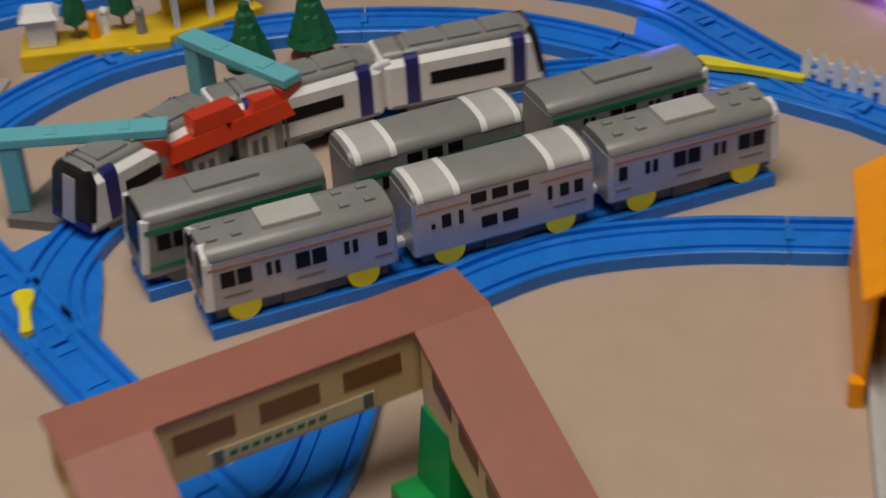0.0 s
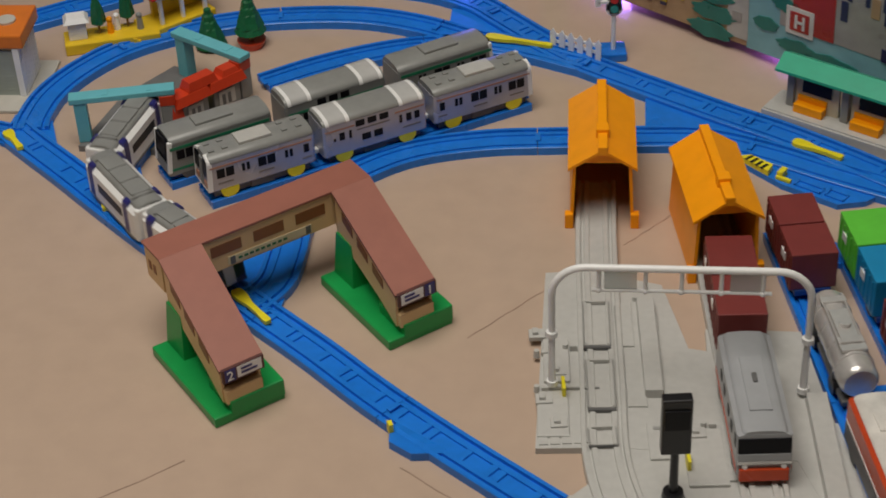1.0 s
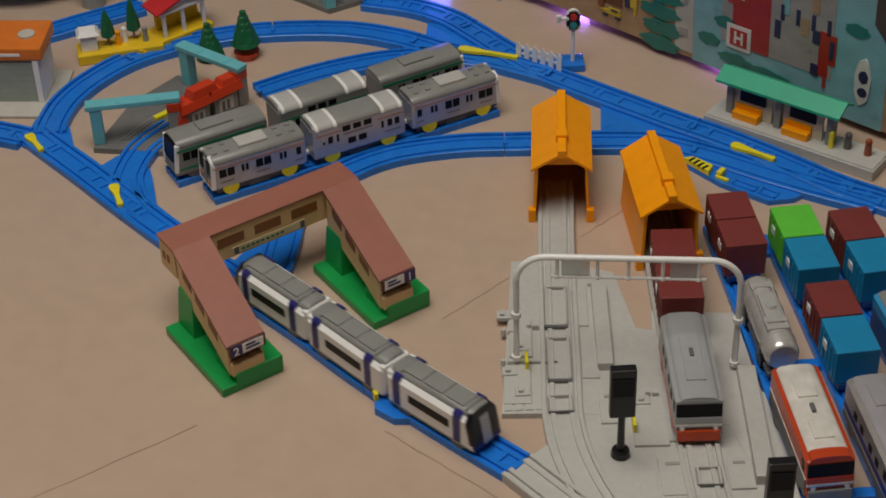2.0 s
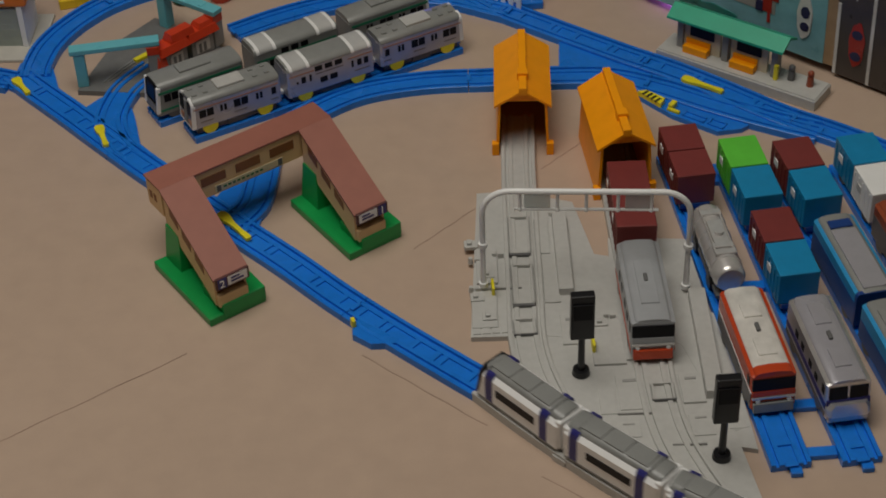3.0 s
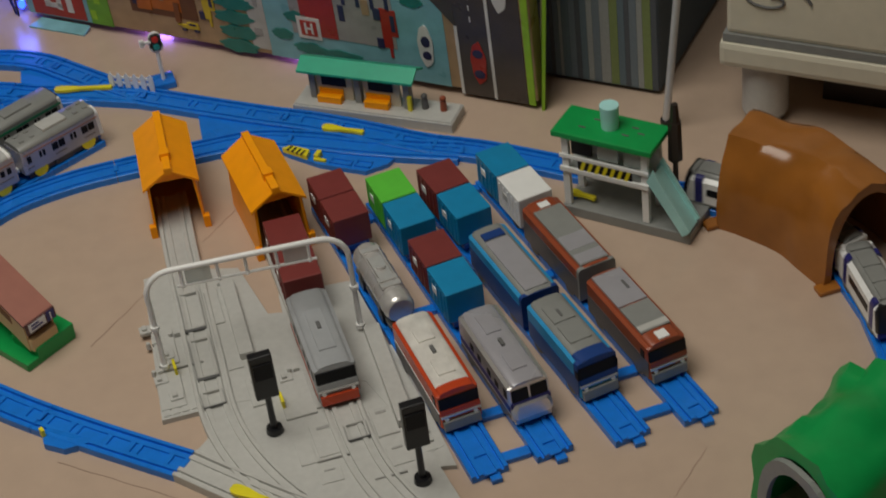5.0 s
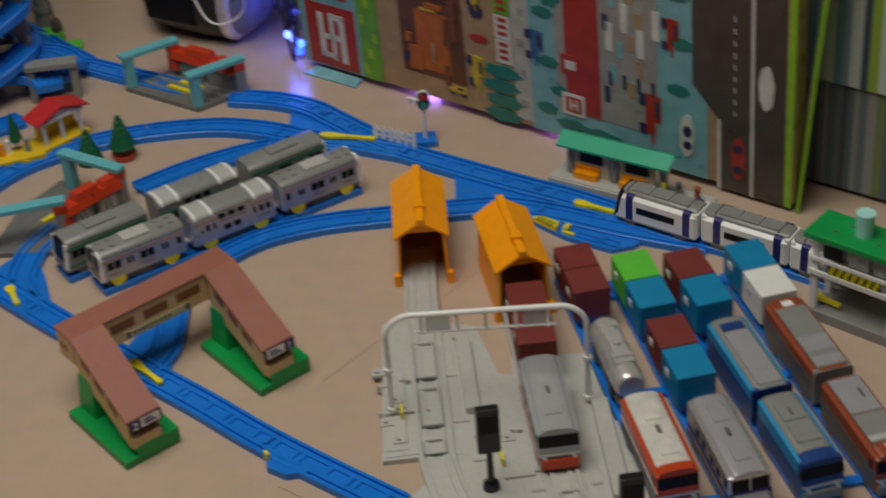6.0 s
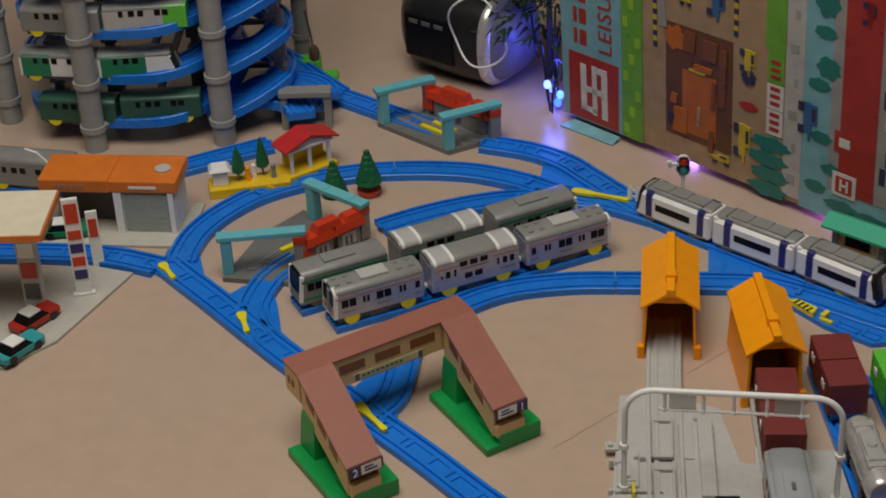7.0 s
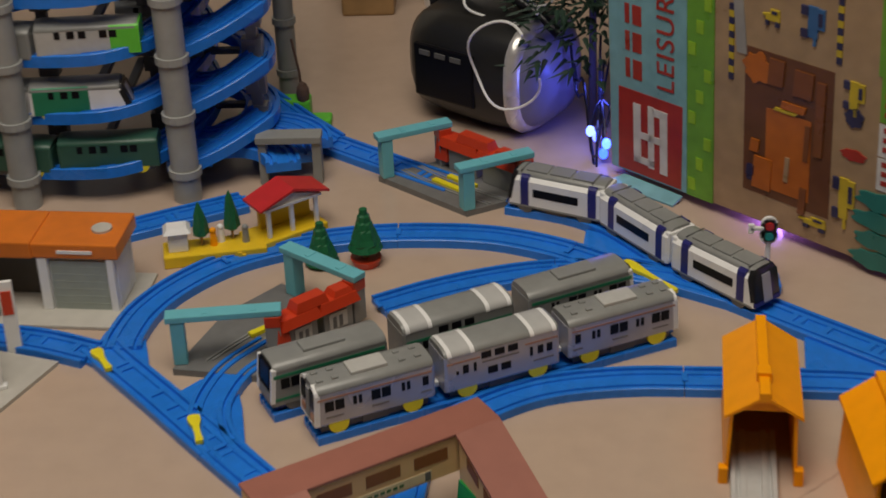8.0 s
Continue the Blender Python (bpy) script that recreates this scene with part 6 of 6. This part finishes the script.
def picture_panel():
    """The printed play panel that stands behind the layout."""
    A, Bq = Vector((.035, 1.917, 0)), Vector((.583, 1.398, 0))
    m, n = frame_from((A.x, A.y), (Bq.x, Bq.y))
    m = m @ Matrix.Rotation(radians(2.5), 4, "X")
    t = thing("picture_panel", "standing printed play panel with roads and vehicles", "play panel", m=m)
    P = {k: mat("print_" + k, tuple(.88 * v for v in c), .3, var=.16, grain=55, bump=.02, big=28) for k, c in dict(sand=(.43, .29, .165), sky=(.22, .48, .55), red=(.42, .032, .02), green=(.16, .42, .04), brown=(.15, .055, .02), orange=(.52, .14, .015), rust=(.22, .07, .02), yellow=(.62, .46, .03), teal=(.02, .20, .17), road=(.075, .062, .055), grey=(.36, .35, .34), white=(.72, .72, .70), pale=(.50, .50, .48), blue=(.04, .14, .34), lime=(.32, .60, .03), navy=(.03, .03, .09)).items()}
    bm = B()
    box(bm, 0.0, n, .004, .03, 0.012, .46, .002)
    part("board", bm, P["sand"], t)
    cnt = [0]

    def patch(kind, u0, u1, z0, z1, lift=1, skew=0.0, name="print"):
        bm = B()
        y = .004 - .0006 * lift
        loft(bm, [[(u0, y, z0), (u1, y, z0), (u1 + skew, y, z1), (u0 + skew, y, z1)], [(u0, .0045, z0), (u1, .0045, z0), (u1 + skew, .0045, z1), (u0 + skew, .0045, z1)]])
        part(name, bm, P[kind], t)

    def blob(kind, u, z, ru, rz, lift=2, wob=.25, k=0):
        bm = B()
        y = .004 - .0006 * lift
        pts = [(u + ru * math.cos(a) * (1 + wob * .45 * math.sin(7 * a + k)), z + rz * math.sin(a) * (1 + wob * .45 * math.sin(6 * a + 2 * k))) for a in [2 * math.pi * i / 30 for i in range(30)]]
        loft(bm, [[(p, y, q) for p, q in pts], [(p, .0045, q) for p, q in pts]])
        part("print", bm, P[kind], t)
    def vehicle(kind, u, z, ru, rz, turn=0):
        for a0, a1, b0, b1, kk, lf in ((-.8, .8, -.35, .45, kind, 3), (-.3, .75, .45, 1.0, kind, 3), (-.1, .55, .5, .85, "navy", 4), (-.85, -.45, -.9, -.3, "navy", 4), (.3, .75, -.9, -.3, "navy", 4), (-1.2, -.8, .1, .35, kind, 3)):
            if turn:
                patch(kk, u + ru * b0, u + ru * b1, z + rz * a0, z + rz * a1, lf)
            else:
                patch(kk, u + ru * a0, u + ru * a1, z + rz * b0, z + rz * b1, lf)
    patch("sky", .002, .105, .012, .455)
    patch("red", .012, .098, .014, .112, 2, .002)
    for u0, u1, z0, z1 in ((.034, .044, .028, .098), (.054, .062, .026, .100), (.070, .080, .024, .098), (.034, .062, .028, .036), (.060, .080, .090, .099), (.044, .072, .058, .066)):
        patch("white", u0, u1, z0, z1, 3, name="logo_bar")
    for k in range(9):
        z = .126 + .031 * k
        patch("red", .024, .030, z, z + .022, 2, name="title_bar")
        patch("red", .034, .046, z, z + .022, 2, name="title_bar")
    cu = bpy.data.curves.new("title_word", "FONT")
    cu.body, cu.size, cu.extrude, cu.space_character = "LEISURE", .033, .0003, 1.12
    tmp = bpy.data.objects.new("title_word", cu)
    me = bpy.data.meshes.new_from_object(tmp)
    bpy.data.objects.remove(tmp)
    bm = B()
    bm.from_mesh(me)
    bm.transform(Matrix(((0, -1, 0, .089), (0, 0, -1, .0028), (1, 0, 0, .122), (0, 0, 0, 1))))
    part("title_word", bm, P["red"], t)
    patch("green", .106, .140, .012, .455, 2)
    for k in range(16):
        patch("lime", .108 + .010 * (k % 3), .117 + .010 * (k % 3), .02 + .026 * k, .034 + .026 * k, 3, name="grass_mark")
    patch("brown", .178, .282, .045, .205)
    patch("orange", .205, .258, .055, .145, 2)
    blob("orange", .193, .185, .016, .016, 3, .4)
    for u0, u1, z0, z1, kk in ((.190, .212, .052, .088, "orange"), (.186, .196, .092, .106, "orange"), (.222, .250, .150, .158, "orange"), (.228, .233, .070, .098, "sand"), (.246, .254, .040, .070, "rust"), (.262, .272, .110, .190, "rust"), (.236, .258, .168, .196, "rust"), (.206, .224, .172, .200, "rust"), (.182, .192, .064, .076, "navy"), (.214, .240, .146, .149, "yellow"), (.250, .256, .100, .140, "rust")):
        patch(kk, u0, u1, z0, z1, 4, .002)
    patch("navy", .183, .190, .058, .074, 3)
    patch("grey", .168, .180, .195, .30, 2, -.01)
    for u, z, ru, rz in ((.304, .188, .012, .018), (.298, .075, .013, .028), (.267, .034, .016, .007), (.210, .242, .010, .009), (.262, .33, .012, .02)):
        vehicle("yellow", u, z, ru, rz, rz > ru)
    blob("navy", .306, .165, .010, .010, 3)
    for u0, z0 in ((.156, .163), (.281, .215)):
        for k in range(11):
            patch("yellow" if k % 2 else "navy", u0 + .002, u0 + .008, z0 + .0075 * k, z0 + .0075 * k + .007, 2, .0, name="hazard_mark")
    vehicle("blue", .255, .250, .014, .020, 1)
    blob("red", .307, .125, .014, .006, 2)
    for k in range(4):
        blob("teal", .338 + .004 * (k % 2), .018 + .022 * k, .028, .010, 3, .3, k)
    patch("sky", .385, .64, .012, .455, 1, 0)
    patch("pale", .360, .386, .020, .455, 2)
    patch("green", .330, .3595, .216, .455, 2)
    for k in range(9):
        patch("grey", .366 + .006 * (k % 2), .378, .040 + .045 * k, .052 + .045 * k, 3, name="road_mark")
    for z0, z1, c in ((.098, .132, "white"), (.134, .168, "white"), (.170, .216, "green")):
        patch(c, .334, .358, z0, z1, 2)
        for k in range(3):
            patch("red", .339, .353, z0 + .006 + .010 * k, z0 + .011 + .010 * k, 3, name="label_bar")
    vehicle("blue", .393, .140, .014, .026, 1)
    patch("grey", .425, .572, .055, .36, 2)
    for k in range(7):
        patch("sky" if k % 3 else "navy", .496 + .010 * (k % 3), .504 + .010 * (k % 3), .085 + .034 * k, .108 + .034 * k, 3, name="building_print")
        patch("sand", .530 + .012 * (k % 2), .540 + .012 * (k % 2), .10 + .033 * k, .122 + .033 * k, 3, name="building_print")
    vehicle("white", .520, .265, .016, .028, 1)
    vehicle("red", .590, .205, .012, .026, 1)
    vehicle("white", .585, .305, .012, .026, 1)
    vehicle("red", .470, .300, .010, .018, 1)
    for k in range(5):
        blob("teal", .408 + .006 * (k % 2), .05 + .07 * k, .015, .008, 3, .2, k)
        blob("teal", .600 + .006 * (k % 2), .13 + .065 * k, .015, .008, 3, .2, k + 2)
    patch("red", .440, .490, .055, .34, 3)
    patch("white", .433, .466, .050, .082, 4)
    patch("red", .438, .461, .055, .077, 5)
    patch("white", .444, .447, .058, .074, 6)
    patch("white", .453, .456, .058, .074, 6)
    patch("white", .446, .454, .0645, .0675, 6)
    patch("red", .433, .462, .110, .138, 4)
    patch("white", .440, .455, .118, .130, 5)
    vehicle("red", .560, .085, .016, .036, 1)
    for u, z, ru, rz in ((.420, .215, .016, .014), (.432, .080, .016, .008), (.445, .034, .022, .008), (.490, .030, .030, .008), (.415, .30, .016, .02), (.545, .33, .02, .02)):
        blob("teal", u, z, ru, rz, 3, .3, int(u * 100))
    for k in range(4):
        patch("white", .500 + .022 * k, .510 + .022 * k, .16 + .03 * (k % 2), .20 + .03 * (k % 2), 3)
        patch("navy", .503 + .02 * k, .508 + .02 * k, .11, .13, 3)
    blob("white", .612, .068, .010, .030, 4, .1)
    blob("navy", .613, .075, .006, .008, 5, .1)
    blob("navy", .613, .055, .006, .006, 5, .1)
    patch("road", .655, .742, .006, .455, 2)
    bm = B()
    loft(bm, [[(.620, .0025, .145), (.6555, .0025, .105), (.6555, .0025, .455), (.620, .0025, .455)], [(.620, .0045, .145), (.6555, .0045, .105), (.6555, .0045, .455), (.620, .0045, .455)]])
    part("print", bm, P["road"], t)
    patch("white", .654, .658, .006, .105, 3)
    patch("white", .698, .702, .006, .455, 3)
    for k in range(9):
        patch("white", .676, .6775, .115 + .016 * k, .122 + .016 * k, 3)
    blob("red", .682, .056, .010, .030, 4, .12)
    for z in (.040, .070):
        blob("navy", .682, z, .007, .006, 5, .1)
    blob("white", .718, .165, .010, .03, 4, .12)
    patch("lime", .743, .752, .006, .455, 2, .004)
    bm = B()
    loft(bm, [[(.02, -.0005, .004), (.10, -.0005, .004), (.10, -.014, .001), (.01, -.016, .001)], [(.02, .003, .007), (.10, .003, .007), (.10, -.014, .003), (.01, -.016, .003)]])
    part("bottom_flap", bm, P["sky"], t)
    s = thing("panel_side", "lime green side flap of the play panel", "play panel", m=Matrix.Translation((.588, 1.397, 0)) @ Matrix.Rotation(radians(-18), 4, "Z"))
    bm = B()
    loft(bm, [[(0, 0, .0), (.004, 0, .0), (.004, .03, 0), (0, .03, 0)], [(.03, 0, .46), (.036, 0, .46), (.036, .10, .46), (.03, .10, .46)]])
    part("flap", bm, P["lime"], s)


picture_panel()


def right_side():
    # striped fabric box
    m, n = frame_from((.612, 1.470), (.728, 1.362))
    t = thing("striped_fabric_box", "fabric storage box with blue, white and green stripes", "storage box", m=m)
    bm = B()
    box(bm, 0, n, 0, .25, .004, .34, .006)
    part("box", bm, mat("fabric_slate", (.10, .13, .16), .85, grain=300, bump=.3), t)
    cols = dict(b=(.14, .24, .30), w=(.55, .58, .55), g=(.30, .42, .06), d=(.06, .08, .11), s=(.22, .30, .36))
    x = .002
    k = 0
    for c, w in zip("sbdswbsdbwswgbdswgd", (6, 10, 5, 7, 4, 9, 8, 6, 8, 7, 9, 12, 10, 8, 6, 9, 7, 10, 8)):
        w = w * n / 152
        bm = B()
        box(bm, x, min(x + w - .0003, n - .002), -.0008, .0002, .008, .335)
        part("stripe", bm, mat("fabric_lower_" + c, tuple(.06 + .42 * v for v in cols[c]), .9, grain=300, bump=.3), t)
        x += w
    bm = B()
    box(bm, .0, n + .002, -.004, -.001, .15, .34, .001)
    lid = part("flap", bm, mat("fabric_s", cols["s"], .85), t)
    x = .004
    for c, w in zip("bswbswdgwbgsd", (12, 9, 14, 10, 8, 14, 9, 12, 12, 9, 12, 8, 8)):
        w = w * n / 150
        bm = B()
        box(bm, x, min(x + w, n), -.0052, -.0039, .152, .34)
        part("stripe", bm, mat("fabric_" + c, cols[c], .85, grain=300, bump=.3), lid)
        x += w
    # white pole
    p = thing("white_pole", "thin white metal stand pole with black foot", "pole", m=pose(.707, 1.297, 0))
    bm = B()
    cyl(bm, (0, 0, .012), (.062, .02, .50), .0045)
    part("tube", bm, mat("white_metal", (.6, .6, .6), .3, .3), p, smooth=40)
    bm = B()
    cyl(bm, (0, 0, 0), (0, 0, .014), .007)
    part("rubber_foot", bm, BLACK, p)
    # white drawer unit on legs
    m, n = frame_from((.762, 1.273), (1.017, 1.038))
    c = thing("drawer_unit", "off-white drawer unit on legs with scroll pattern", "cabinet", m=m)
    off = mat("cabinet_offwhite", (.66, .62, .50), .45, var=.06)
    bm = B()
    box(bm, 0, .5, 0, .35, .085, .118, .008)
    part("bottom_rail", bm, off, c)
    bm = B()
    box(bm, .005, .495, .004, .35, .118, .128)
    part("gap", bm, GREY, c)
    bm = B()
    box(bm, .008, .49, .006, .35, .128, .55, .006)
    part("drawer_front", bm, off, c)
    for s in range(3):
        bm = B()
        pts = [Vector((.06 + .05 * s + .045 * (1 - k / 26) * math.cos(.35 * k), .0048, .18 + .03 * s + .022 * (1 - k / 26) * math.sin(.35 * k))) for k in range(24)]
        tube(bm, pts, .0018, 5)
        part("scroll_print", bm, DKGREY, c)
    # dark block added under the unit in place of the shade there
    bm = B()
    box(bm, .10, .49, .09, .345, 0, .084)
    part("under_shade_block", bm, mat("dark_brown_wood", (.035, .026, .02), .5, grain=20, var=.3), c)
    for x in (.045, .44):
        for y in (.04, .30):
            bm = B()
            cyl(bm, (x, y, .012), (x, y, .085), .027, .027, 24)
            lg = part("leg", bm, LTGREY, c, smooth=40)
            bm = B()
            cyl(bm, (x, y, 0), (x, y, .012), .022, .026, 24)
            part("caster", bm, MILKY, lg)
    # backing block added for the dark area behind the drawer unit
    d = thing("dark_backing", "dark brown three-door block added to darken the background", "cupboard", m=frame_from((.86, 1.62), (1.5, 1.05))[0])
    bm = B()
    box(bm, -.1, .9, .0, .4, 0.0, 1.0, .004)
    part("carcass", bm, mat("dark_brown_wood", (.035, .026, .02), .5, grain=20, var=.3), d)
    bm = B()
    for k in range(3):
        box(bm, -.08 + .3 * k, .2 + .3 * k, -.006, -.0005, .04, .95, .003)
    part("door", bm, mat("dark_brown_wood", (.035, .026, .02), .5), d)


right_side()


# ---- what moves ----
TRAIN_AT = [(0.0, .39), (.5, .508), (1.0, .672), (1.5, .850), (3.0, 1.412), (3.5, 1.628), (4.0, 1.877), (4.2, 1.972), (5.5, 2.530), (6.0, 2.720), (6.5, 2.893), (7.0, 3.060), (7.5, 3.213), (8.0, 3.338)]


def train_place(t):
    """Arc length of the train's middle at t, smoothly through the known places."""
    T = [a for a, _ in TRAIN_AT]
    V = [b for _, b in TRAIN_AT]
    k = min(max(int(np.searchsorted(T, t, side="right")) - 1, 0), len(T) - 2)

    def slope(i):
        a, b = max(i - 1, 0), min(i + 1, len(T) - 1)
        return (V[b] - V[a]) / (T[b] - T[a])
    h = T[k + 1] - T[k]
    u = (t - T[k]) / h
    return (2 * u ** 3 - 3 * u ** 2 + 1) * V[k] + (u ** 3 - 2 * u ** 2 + u) * h * slope(k) + (3 * u ** 2 - 2 * u ** 3) * V[k + 1] + (u ** 3 - u ** 2) * h * slope(k + 1)


def motions():
    C = curve_points(flat(ROUTE + DIAGONAL + YARD + EAST + NORTH), 10)
    S = arc_lengths(C)
    pitch = .114
    for k, c in enumerate(EXPRESS):
        rows = []
        for i in range(41):
            t = i * .2
            s = train_place(t) + pitch * (1 - k)
            a, b = along(C, S, s - .034), along(C, S, s + .034)
            p = (a + b) / 2
            rows.append((t, Matrix.Translation((p.x, p.y, .001)) @ Matrix.Rotation(math.atan2(b.y - a.y, b.x - a.x), 4, "Z")))
        walk(c, rows)
    at = Matrix.Translation((.040, 1.707, .011))
    walk(THROWN_LEVER, [(t, at @ Matrix.Rotation(radians(a), 4, "Z")) for t, a in ((0, -22), (7.05, -22), (7.4, -53), (8, -52))])


motions()
